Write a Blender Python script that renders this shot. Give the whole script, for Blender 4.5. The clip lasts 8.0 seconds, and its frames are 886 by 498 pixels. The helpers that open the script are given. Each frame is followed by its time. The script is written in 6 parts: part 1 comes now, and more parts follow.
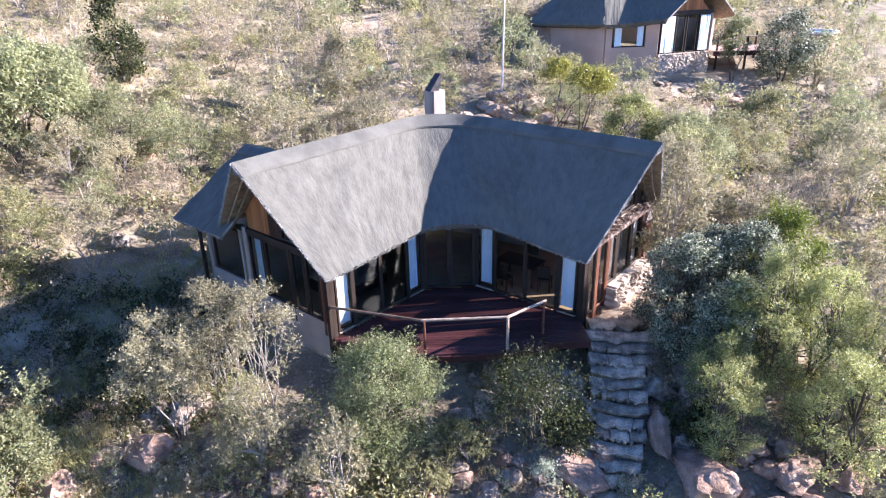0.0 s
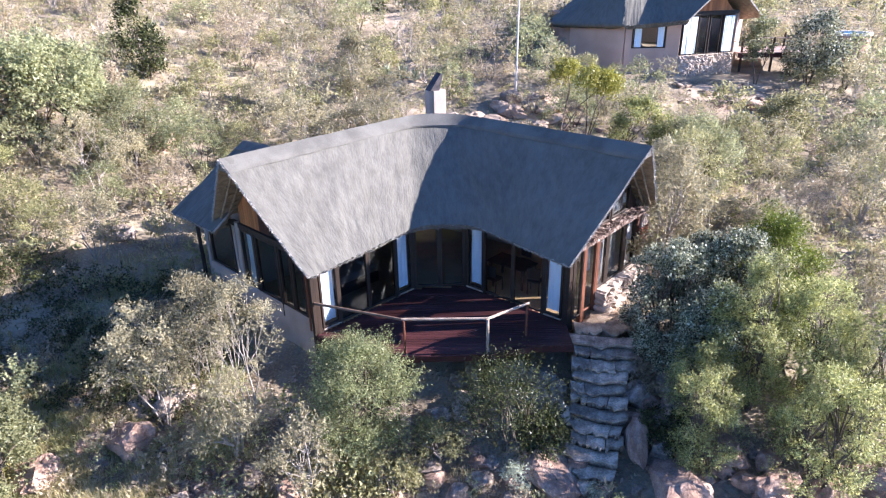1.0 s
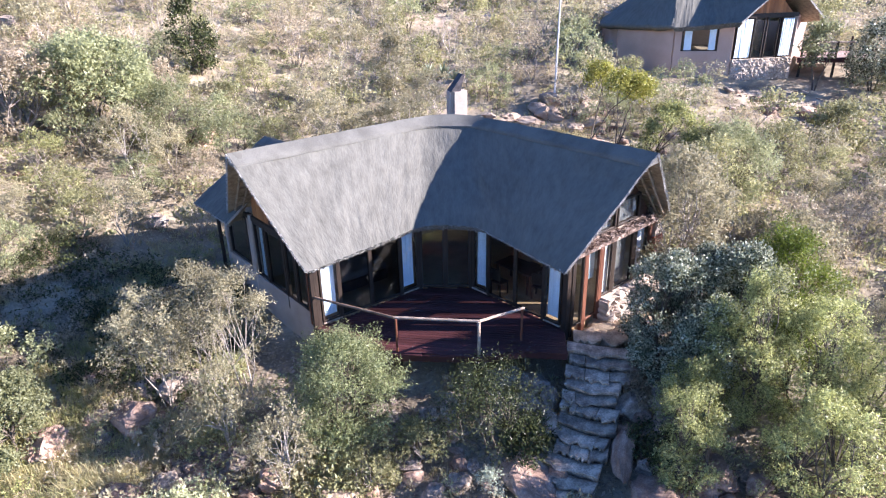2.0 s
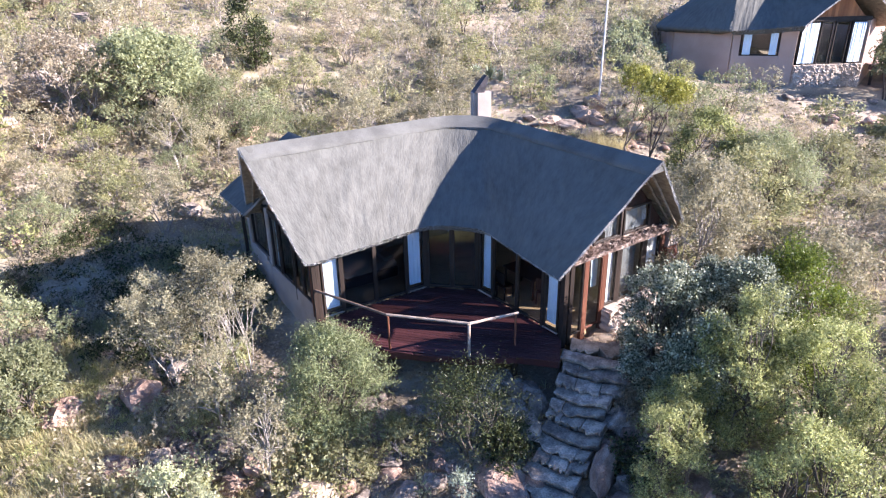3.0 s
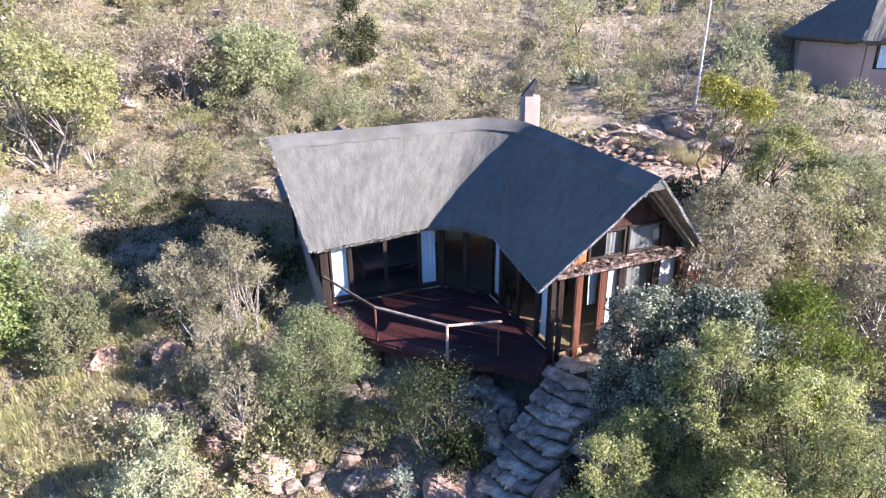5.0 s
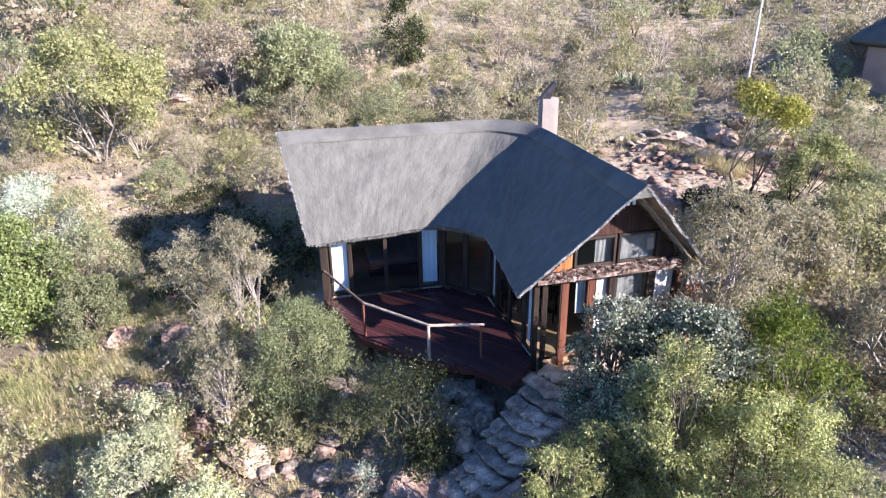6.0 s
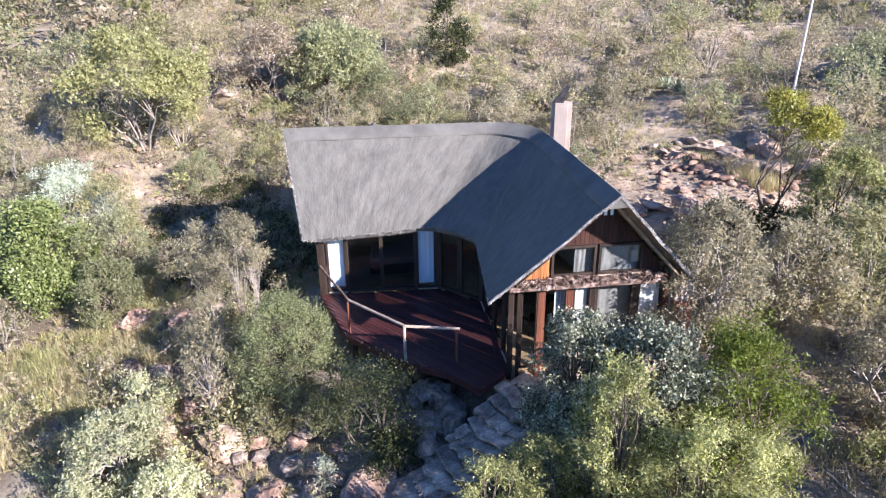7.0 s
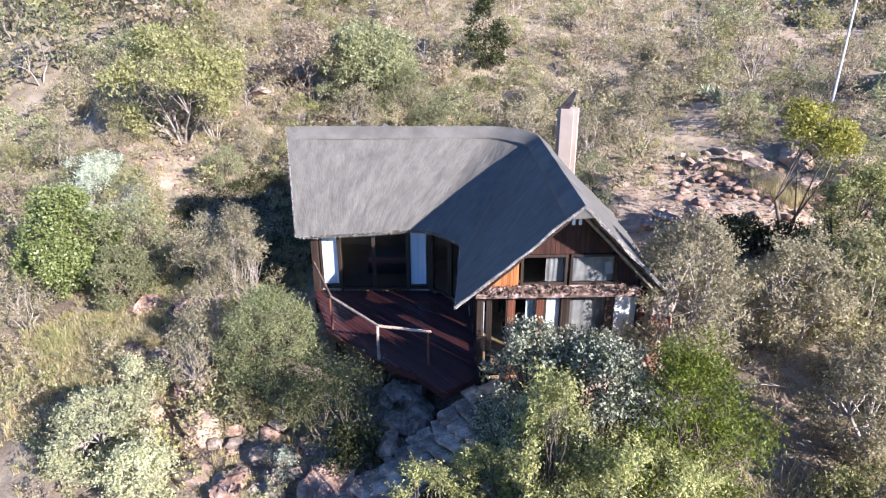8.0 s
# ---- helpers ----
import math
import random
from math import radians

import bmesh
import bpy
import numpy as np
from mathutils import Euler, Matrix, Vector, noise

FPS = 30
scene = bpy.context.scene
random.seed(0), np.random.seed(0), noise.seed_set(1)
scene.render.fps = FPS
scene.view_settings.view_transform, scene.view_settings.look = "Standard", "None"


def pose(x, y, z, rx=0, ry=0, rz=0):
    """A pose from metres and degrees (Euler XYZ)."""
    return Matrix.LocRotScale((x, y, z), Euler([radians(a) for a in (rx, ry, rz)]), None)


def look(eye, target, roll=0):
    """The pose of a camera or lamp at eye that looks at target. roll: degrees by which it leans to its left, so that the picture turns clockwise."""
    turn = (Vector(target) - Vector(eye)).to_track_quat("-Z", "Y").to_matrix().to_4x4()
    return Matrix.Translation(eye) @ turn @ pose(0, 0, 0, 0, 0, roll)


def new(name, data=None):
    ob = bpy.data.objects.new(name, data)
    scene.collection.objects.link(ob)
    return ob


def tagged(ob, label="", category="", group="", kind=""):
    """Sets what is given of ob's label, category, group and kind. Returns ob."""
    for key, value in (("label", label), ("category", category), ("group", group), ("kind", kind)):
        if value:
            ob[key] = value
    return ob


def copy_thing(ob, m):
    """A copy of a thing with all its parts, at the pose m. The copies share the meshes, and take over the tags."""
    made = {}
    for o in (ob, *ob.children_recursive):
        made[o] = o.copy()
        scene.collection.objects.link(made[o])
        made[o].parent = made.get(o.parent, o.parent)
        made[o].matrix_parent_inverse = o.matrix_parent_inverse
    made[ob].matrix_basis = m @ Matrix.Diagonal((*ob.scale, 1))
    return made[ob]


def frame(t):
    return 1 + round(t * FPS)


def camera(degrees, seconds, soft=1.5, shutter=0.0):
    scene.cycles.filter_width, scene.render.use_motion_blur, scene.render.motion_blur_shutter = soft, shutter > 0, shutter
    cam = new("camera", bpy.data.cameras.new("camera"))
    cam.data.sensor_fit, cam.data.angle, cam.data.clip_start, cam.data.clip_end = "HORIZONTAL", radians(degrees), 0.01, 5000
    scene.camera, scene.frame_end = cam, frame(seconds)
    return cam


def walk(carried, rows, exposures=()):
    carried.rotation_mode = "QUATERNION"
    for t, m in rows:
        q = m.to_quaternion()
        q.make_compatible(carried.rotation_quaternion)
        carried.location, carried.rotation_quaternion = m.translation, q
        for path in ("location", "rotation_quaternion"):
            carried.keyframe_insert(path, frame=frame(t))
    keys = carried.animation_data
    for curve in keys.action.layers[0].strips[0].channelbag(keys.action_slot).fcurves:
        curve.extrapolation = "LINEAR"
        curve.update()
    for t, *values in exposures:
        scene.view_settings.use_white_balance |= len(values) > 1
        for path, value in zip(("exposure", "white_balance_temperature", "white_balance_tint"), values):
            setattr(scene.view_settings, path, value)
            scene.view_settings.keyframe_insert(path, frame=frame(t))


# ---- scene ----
cam = camera(69.1, 8.0, soft=1.2)
PATH = [
    (0, (0.168, -0.074, 9.708), (0.152, 1.761, 8.913), -1.4),
    (0.5, (0.797, -0.065, 9.693), (0.754, 1.769, 8.897), -1.4),
    (1, (1.587, -0.035, 9.709), (1.466, 1.796, 8.913), -1.3),
    (1.5, (2.482, 0.019, 9.735), (2.266, 1.841, 8.94), -1.3),
    (3, (5.467, 0.554, 9.729), (4.938, 2.313, 8.939), -1.2),
    (3.5, (6.485, 0.855, 9.736), (5.846, 2.579, 8.948), -1.2),
    (4, (7.48, 1.199, 9.7), (6.738, 2.881, 8.912), -1.0),
    (4.5, (8.45, 1.659, 9.713), (7.606, 3.293, 8.927), -1.0),
    (6, (11.358, 3.508, 9.581), (10.227, 4.966, 8.809), -0.9),
    (6.5, (12.288, 4.314, 9.61), (11.07, 5.7, 8.837), -0.9),
    (7, (13.166, 5.149, 9.592), (11.87, 6.463, 8.823), -0.7),
    (7.5, (13.987, 5.987, 9.589), (12.619, 7.229, 8.824), -0.5),
    (8, (14.755, 6.864, 9.648), (13.326, 8.035, 8.882), -0.3),
]
walk(cam, [(t, look(eye, target, roll)) for t, eye, target, roll in PATH],
     exposures=[(0.0, 2.21, 6120, 22), (4.5, 2.07, 6120, 22), (8.0, 1.75, 6120, 22)])

# ---------------------------------------------------------------- light
SUN = Vector((5.83, 0.65, 2.7)).normalized()
world = bpy.data.worlds.new("sky")
scene.world = world
world.use_nodes = True
wn = world.node_tree.nodes
sky = wn.new("ShaderNodeTexSky")
sky.sky_type = "NISHITA"
sky.sun_disc = False
sky.sun_elevation = math.asin(SUN.z)
sky.sun_rotation = math.atan2(SUN.x, SUN.y)
sky.air_density, sky.dust_density, sky.ozone_density = 1.1, 0.0, 9.0
sky.altitude = 1400
wn["Background"].inputs["Strength"].default_value = 0.081
world.node_tree.links.new(sky.outputs[0], wn["Background"].inputs["Color"])
sun = new("sun", bpy.data.lights.new("sun", "SUN"))
sun.data.energy, sun.data.angle, sun.data.color = 4.7, radians(0.55), (1.0, 0.945, 0.87)
sun.matrix_world = look(SUN * 60, (0, 0, 0))


# ---------------------------------------------------------------- materials
def mat(name, a, b=None, scale=6.0, rough=0.85, bump=0.3, fine=None, c=None, metal=0.0, stretch=(1, 1, 1), spread=0.0, island=0.0, detail=6.0, spec=0.3):
    """A noise-varied surface between two or three colours, with fine relief. spread: brightness change from object to object, island: from piece to piece."""
    m = bpy.data.materials.new(name)
    m.use_nodes = True
    nt = m.node_tree
    n, l = nt.nodes, nt.links
    bsdf = n["Principled BSDF"]
    bsdf.inputs["Roughness"].default_value = rough
    bsdf.inputs["Metallic"].default_value = metal
    bsdf.inputs["Specular IOR Level"].default_value = spec
    co = n.new("ShaderNodeTexCoord")
    mp = n.new("ShaderNodeMapping")
    mp.inputs["Scale"].default_value = stretch
    l.new(co.outputs["Object"], mp.inputs["Vector"])
    big = n.new("ShaderNodeTexNoise")
    big.inputs["Scale"].default_value, big.inputs["Detail"].default_value = scale, detail
    l.new(mp.outputs[0], big.inputs["Vector"])
    small = n.new("ShaderNodeTexNoise")
    small.inputs["Scale"].default_value, small.inputs["Detail"].default_value = (fine or scale * 9), 5.0
    l.new(mp.outputs[0], small.inputs["Vector"])
    ramp = n.new("ShaderNodeValToRGB")
    ramp.color_ramp.elements[0].position, ramp.color_ramp.elements[1].position = 0.32, 0.68
    ramp.color_ramp.elements[0].color = (*a, 1)
    ramp.color_ramp.elements[1].color = (*(b or a), 1)
    if c:
        e = ramp.color_ramp.elements.new(0.5)
        e.color = (*c, 1)
    mixn = n.new("ShaderNodeMath")
    mixn.operation = "MULTIPLY_ADD"
    l.new(small.outputs[0], mixn.inputs[0])
    mixn.inputs[1].default_value = 0.45
    sub = n.new("ShaderNodeMath")
    sub.operation = "SUBTRACT"
    l.new(big.outputs[0], sub.inputs[0])
    sub.inputs[1].default_value = 0.225
    l.new(sub.outputs[0], mixn.inputs[2])
    l.new(mixn.outputs[0], ramp.inputs[0])
    colour = ramp.outputs[0]
    for amount, kind in ((spread, 0), (island, 1)):
        if amount:
            src = n.new("ShaderNodeObjectInfo").outputs["Random"] if kind == 0 else n.new("ShaderNodeNewGeometry").outputs["Random Per Island"]
            k = n.new("ShaderNodeMapRange")
            k.inputs["To Min"].default_value, k.inputs["To Max"].default_value = 1 - amount, 1 + amount
            l.new(src, k.inputs["Value"])
            mul = n.new("ShaderNodeMix")
            mul.data_type, mul.blend_type = "RGBA", "MULTIPLY"
            mul.inputs["Factor"].default_value = 1.0
            l.new(colour, mul.inputs["A"])
            l.new(k.outputs[0], mul.inputs["B"])
            colour = mul.outputs["Result"]
    l.new(colour, bsdf.inputs["Base Color"])
    if bump:
        bp = n.new("ShaderNodeBump")
        bp.inputs["Strength"].default_value, bp.inputs["Distance"].default_value = bump, 0.03
        l.new(small.outputs[0], bp.inputs["Height"])
        l.new(bp.outputs[0], bsdf.inputs["Normal"])
    return m


def leaf_mat(name, dark, light, gloss=0.45, clear=0.5, spec=0.35, patch=0.2, share=1.0):
    """Leaves: colour changes from leaf to leaf, from bough to bough and from tree to tree, some light passes through. share: above 1, fewer leaves are of the lighter colour."""
    m = bpy.data.materials.new(name)
    m.use_nodes = True
    n, l = m.node_tree.nodes, m.node_tree.links
    bsdf = n["Principled BSDF"]
    bsdf.inputs["Roughness"].default_value = gloss
    bsdf.inputs["Specular IOR Level"].default_value = spec
    geo, info, co, boughs = n.new("ShaderNodeNewGeometry"), n.new("ShaderNodeObjectInfo"), n.new("ShaderNodeTexCoord"), n.new("ShaderNodeTexNoise")
    ramp = n.new("ShaderNodeValToRGB")
    ramp.color_ramp.elements[0].color, ramp.color_ramp.elements[1].color = (*dark, 1), (*light, 1)
    few = n.new("ShaderNodeMath")
    few.operation = "POWER"
    few.inputs[1].default_value = share
    l.new(geo.outputs["Random Per Island"], few.inputs[0])
    l.new(few.outputs[0], ramp.inputs[0])
    boughs.inputs["Scale"].default_value, boughs.inputs["Detail"].default_value = 1.7, 3.0
    l.new(co.outputs["Object"], boughs.inputs["Vector"])
    colour = ramp.outputs[0]
    for value, low, high, lo, hi in ((info.outputs["Random"], 0.0, 1.0, 0.78, 1.22), (boughs.outputs[0], 0.3, 0.7, 1 - patch, 1 + patch)):
        k = n.new("ShaderNodeMapRange")
        k.inputs["From Min"].default_value, k.inputs["From Max"].default_value = low, high
        k.inputs["To Min"].default_value, k.inputs["To Max"].default_value = lo, hi
        l.new(value, k.inputs["Value"])
        mul = n.new("ShaderNodeMix")
        mul.data_type, mul.blend_type = "RGBA", "MULTIPLY"
        mul.inputs["Factor"].default_value = 1.0
        l.new(colour, mul.inputs["A"])
        l.new(k.outputs[0], mul.inputs["B"])
        colour = mul.outputs["Result"]
    l.new(colour, bsdf.inputs["Base Color"])
    tr = n.new("ShaderNodeBsdfTranslucent")
    l.new(colour, tr.inputs["Color"])
    mix = n.new("ShaderNodeMixShader")
    mix.inputs[0].default_value = clear
    l.new(bsdf.outputs[0], mix.inputs[1])
    l.new(tr.outputs[0], mix.inputs[2])
    l.new(mix.outputs[0], n["Material Output"].inputs["Surface"])
    return m


def glass_mat(name, tint, rough=0.02):
    """Clear glass for thin panes: lets light through and mirrors more at a grazing view."""
    m = bpy.data.materials.new(name)
    m.use_nodes = True
    n, l = m.node_tree.nodes, m.node_tree.links
    clear, shine, mix, lw = (n.new("ShaderNodeBsdfTransparent"), n.new("ShaderNodeBsdfGlossy"), n.new("ShaderNodeMixShader"), n.new("ShaderNodeLayerWeight"))
    clear.inputs["Color"].default_value = (*tint, 1)
    shine.inputs["Roughness"].default_value = rough
    lw.inputs["Blend"].default_value = 0.5
    steep, share = n.new("ShaderNodeMath"), n.new("ShaderNodeMath")
    steep.operation, share.operation = "POWER", "MULTIPLY_ADD"
    steep.inputs[1].default_value = 4.0
    share.inputs[1].default_value, share.inputs[2].default_value = 0.6, 0.045
    l.new(lw.outputs["Facing"], steep.inputs[0])
    l.new(steep.outputs[0], share.inputs[0])
    l.new(share.outputs[0], mix.inputs[0])
    l.new(clear.outputs[0], mix.inputs[1])
    l.new(shine.outputs[0], mix.inputs[2])
    l.new(mix.outputs[0], n["Material Output"].inputs["Surface"])
    return m


def thatch_mat():
    """Combed straw: long streaks down the slope over broad weather stains. Reads the slope's own metres along and down."""
    m = bpy.data.materials.new("weathered_thatch")
    m.use_nodes = True
    n, l = m.node_tree.nodes, m.node_tree.links
    bsdf = n["Principled BSDF"]
    bsdf.inputs["Roughness"].default_value = 0.95
    bsdf.inputs["Specular IOR Level"].default_value = 0.15
    co = n.new("ShaderNodeTexCoord")

    def streaks(sx, sy, detail):
        mp, tx = n.new("ShaderNodeMapping"), n.new("ShaderNodeTexNoise")
        mp.inputs["Scale"].default_value = (sx, sy, 1)
        tx.inputs["Scale"].default_value, tx.inputs["Detail"].default_value = 1.0, detail
        l.new(co.outputs["UV"], mp.inputs[0])
        l.new(mp.outputs[0], tx.inputs[0])
        return tx.outputs[0]

    def add(a, b, wa, wb):
        p, q = n.new("ShaderNodeMath"), n.new("ShaderNodeMath")
        p.operation, q.operation = "MULTIPLY", "MULTIPLY_ADD"
        l.new(a, p.inputs[0])
        p.inputs[1].default_value = wa
        l.new(b, q.inputs[0])
        q.inputs[1].default_value = wb
        l.new(p.outputs[0], q.inputs[2])
        return q.outputs[0]

    fine, mid, broad = streaks(22, 6.0, 6), streaks(6, 2.1, 7), streaks(1.1, 0.6, 7)
    mixed = add(add(fine, mid, 0.24, 0.42), broad, 1.0, 0.34)
    ramp = n.new("ShaderNodeValToRGB")
    ramp.color_ramp.elements[0].position, ramp.color_ramp.elements[1].position = 0.26, 0.78
    ramp.color_ramp.elements[0].color, ramp.color_ramp.elements[1].color = (0.074, 0.0715, 0.062, 1), (0.18, 0.175, 0.154, 1)
    l.new(mixed, ramp.inputs[0])
    l.new(ramp.outputs[0], bsdf.inputs["Base Color"])
    bp = n.new("ShaderNodeBump")
    bp.inputs["Strength"].default_value, bp.inputs["Distance"].default_value = 0.6, 0.05
    l.new(add(fine, mid, 0.5, 0.8), bp.inputs["Height"])
    l.new(bp.outputs[0], bsdf.inputs["Normal"])
    return m


THATCH = thatch_mat()
CAP = mat("ridge_mortar", (0.09, 0.087, 0.077), (0.142, 0.138, 0.123), 1.5, 0.95, 0.35, 30)
STRAW = mat("straw_edge", (0.3, 0.285, 0.26), (0.52, 0.49, 0.45), 4, 0.9, 0.4, island=0.15)
REED = mat("reed_underside", (0.2, 0.15, 0.1), (0.36, 0.28, 0.19), 5, 0.9, 0.6, 60)
PLASTER = mat("cream_plaster", (0.33, 0.27, 0.225), (0.42, 0.35, 0.3), 1.3, 0.9, 0.25, 40)
# grey-brown board; its light and dark patches also carry the trees' dappled shadow
LEDGE = mat("weathered_dappled_ledge", (0.03, 0.02, 0.016), (0.42, 0.33, 0.28), 5, 0.9, 0.8, 22, (0.13, 0.085, 0.065))
PINK = mat("pinkish_plaster", (0.4, 0.28, 0.22), (0.49, 0.355, 0.285), 0.7, 0.9, 0.2, 30)
REDPLASTER = mat("rust_red_plaster", (0.22, 0.09, 0.06), (0.33, 0.15, 0.1), 1.5, 0.9, 0.25, 40)
DARKWOOD = mat("dark_stained_wood", (0.02, 0.014, 0.011), (0.045, 0.03, 0.022), 4, 0.55, 0.3, 40, stretch=(1, 1, 0.15))
REDWOOD = mat("oiled_red_wood", (0.085, 0.032, 0.02), (0.17, 0.065, 0.036), 3, 0.6, 0.35, 40, stretch=(1, 1, 0.12), spread=0.2)
# dark red boards, darkened further with the roof overhang's shade
SHADEDRED = mat("shaded_dark_red_board", (0.026, 0.01, 0.007), (0.065, 0.025, 0.015), 3, 0.6, 0.35, 40, stretch=(1, 1, 0.12), spread=0.25)
ORANGEWOOD = mat("orange_varnished_board", (0.27, 0.1, 0.035), (0.42, 0.17, 0.06), 3, 0.5, 0.3, 40, stretch=(1, 1, 0.1), spread=0.25)
DECKWOOD = mat("red_brown_deck_board", (0.03, 0.0105, 0.0105), (0.085, 0.03, 0.03), 2.5, 0.42, 0.3, 50, stretch=(0.12, 1, 1), spread=0.2)
# neighbour's deck boards, with the paleness of sunlight put into the colour
SUNLITDECK = mat("sunlit_deck_board", (0.3, 0.2, 0.17), (0.46, 0.33, 0.28), 2.5, 0.7, 0.3, 50, stretch=(0.12, 1, 1), spread=0.15)
GREYPOLE = mat("weathered_pole", (0.3, 0.22, 0.16), (0.48, 0.38, 0.3), 5, 0.8, 0.5, 60, spread=0.15)
BROWNPOLE = mat("brown_pole", (0.12, 0.075, 0.05), (0.24, 0.16, 0.11), 5, 0.7, 0.5, 60)
# white cloth hanging in shade, with the skylight's blue put into its colour
SKYLITCLOTH = mat("white_curtain", (0.6, 0.72, 0.8), (0.7, 0.8, 0.86), 3, 0.95, 0.1)
# the same white cloth without that blue, for the sunlit gable
WHITECLOTH = mat("plain_white_curtain", (0.7, 0.7, 0.68), (0.8, 0.8, 0.78), 3, 0.95, 0.1)
GLASS = glass_mat("window_glass", (0.86, 0.87, 0.86))
# tint darkened to dim the room behind and the sun passing through
DIMMEDGLASS = glass_mat("dimmed_door_glass", (0.6, 0.61, 0.61))
CLEARGLASS = glass_mat("clear_window_glass", (0.97, 0.97, 0.97))
FLOOR = mat("interior_tile_floor", (0.34, 0.23, 0.13), (0.48, 0.34, 0.2), 2, 0.5, 0.1)
TANSTONE = mat("tan_flagstone", (0.22, 0.15, 0.095), (0.56, 0.43, 0.3), 2.4, 0.88, 0.7, 20, (0.4, 0.29, 0.19), spread=0.25)
STONE = mat("grey_step_stone", (0.18, 0.142, 0.108), (0.62, 0.505, 0.385), 2.6, 0.9, 0.5, 20, (0.33, 0.265, 0.205), spread=0.35)
PALESTONE = mat("pale_cladding_stone", (0.36, 0.29, 0.235), (0.54, 0.45, 0.375), 3, 0.9, 0.6, 25, spread=0.2)
ROCK = mat("red_sandstone", (0.2, 0.125, 0.09), (0.52, 0.375, 0.285), 1.6, 0.92, 0.9, 18, (0.33, 0.22, 0.165), spread=0.25)
GREYROCK = mat("lichen_grey_rock", (0.165, 0.128, 0.1), (0.46, 0.37, 0.295), 2.2, 0.95, 0.9, 18, (0.27, 0.215, 0.175), spread=0.25)
TANROCK = mat("pale_tan_sandstone", (0.24, 0.17, 0.12), (0.45, 0.345, 0.26), 1.4, 0.92, 0.8, 18, (0.36, 0.27, 0.2), spread=0.15)
BARK = mat("grey_bark", (0.16, 0.13, 0.11), (0.36, 0.31, 0.27), 6, 0.9, 0.6, 50, spread=0.2)
DARKBARK = mat("dark_bark", (0.06, 0.048, 0.038), (0.17, 0.135, 0.105), 6, 0.9, 0.6, 50, spread=0.2)
PALEBARK = mat("pale_bark", (0.27, 0.23, 0.195), (0.46, 0.41, 0.36), 6, 0.9, 0.5, 50, spread=0.15)
IRON = mat("blackened_steel", (0.03, 0.028, 0.03), (0.08, 0.07, 0.075), 5, 0.6, 0.2, metal=0.5)
POLEWHITE = mat("pale_painted_pole", (0.5, 0.48, 0.46), (0.62, 0.6, 0.58), 4, 0.6, 0.1)
SHEER = mat("grey_sheer_blind", (0.24, 0.24, 0.24), (0.36, 0.36, 0.36), 4, 0.9, 0.1)
FABRIC = mat("sand_bed_linen", (0.3, 0.27, 0.24), (0.4, 0.37, 0.33), 3, 0.95, 0.2)
POOLRIM = mat("pool_rim_concrete", (0.5, 0.47, 0.44), (0.66, 0.62, 0.58), 3, 0.8, 0.2)
POOLWATER = mat("pool_water", (0.08, 0.25, 0.42), (0.12, 0.33, 0.5), 2, 0.08, 0.05)

L_GREY = leaf_mat("grey_olive_leaf", (0.27, 0.242, 0.145), (0.46, 0.415, 0.265))
L_OLIVE = leaf_mat("olive_leaf", (0.215, 0.21, 0.098), (0.42, 0.4, 0.2))
L_GREEN = leaf_mat("soft_green_leaf", (0.2, 0.215, 0.105), (0.4, 0.41, 0.225))
# very dark: part of the shade on these shrubs is kept in the colour
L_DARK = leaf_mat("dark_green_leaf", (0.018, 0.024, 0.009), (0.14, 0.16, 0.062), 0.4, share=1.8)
L_SILVER = leaf_mat("silver_green_leaf", (0.05, 0.066, 0.03), (0.56, 0.58, 0.42), 0.38, 0.4, 0.35, share=1.35)
L_FRESH = leaf_mat("fresh_green_leaf", (0.1, 0.128, 0.05), (0.43, 0.455, 0.225), clear=0.42, patch=0.3)
L_LIME = leaf_mat("lime_leaf", (0.06, 0.09, 0.008), (0.24, 0.29, 0.04), 0.5, 0.45, patch=0.3)
L_LEAFY = leaf_mat("broad_green_leaf", (0.14, 0.18, 0.05), (0.34, 0.39, 0.15), 0.4, 0.4)
L_YELLOW = leaf_mat("yellow_green_leaf", (0.25, 0.255, 0.095), (0.45, 0.44, 0.215), 0.5)
L_PALE = leaf_mat("pale_mint_leaf", (0.36, 0.4, 0.29), (0.6, 0.64, 0.5))
L_BROWN = leaf_mat("dry_brown_leaf", (0.31, 0.25, 0.165), (0.5, 0.42, 0.3))
L_TUFT = leaf_mat("bright_olive_leaf", (0.11, 0.128, 0.045), (0.5, 0.5, 0.2), clear=0.42, patch=0.32)
L_GOLD = leaf_mat("golden_green_leaf", (0.15, 0.155, 0.026), (0.48, 0.45, 0.1), clear=0.38, patch=0.35)
L_SAGE = leaf_mat("pale_sage_leaf", (0.3, 0.32, 0.17), (0.6, 0.6, 0.38), clear=0.45, patch=0.25)
GRASS = leaf_mat("dry_grass", (0.42, 0.36, 0.18), (0.64, 0.56, 0.33), 0.6, 0.4)
GREENGRASS = leaf_mat("green_grass", (0.33, 0.325, 0.13), (0.56, 0.54, 0.26), 0.6, 0.4)

# ---------------------------------------------------------------- building helpers
def mesh_of(name, verts, faces, material, smooth=False):
    me = bpy.data.meshes.new(name)
    me.from_pydata([tuple(v) for v in verts], [], [tuple(f) for f in faces])
    me.materials.append(material)
    if smooth:
        me.polygons.foreach_set("use_smooth", [True] * len(me.polygons))
    me.update()
    return me


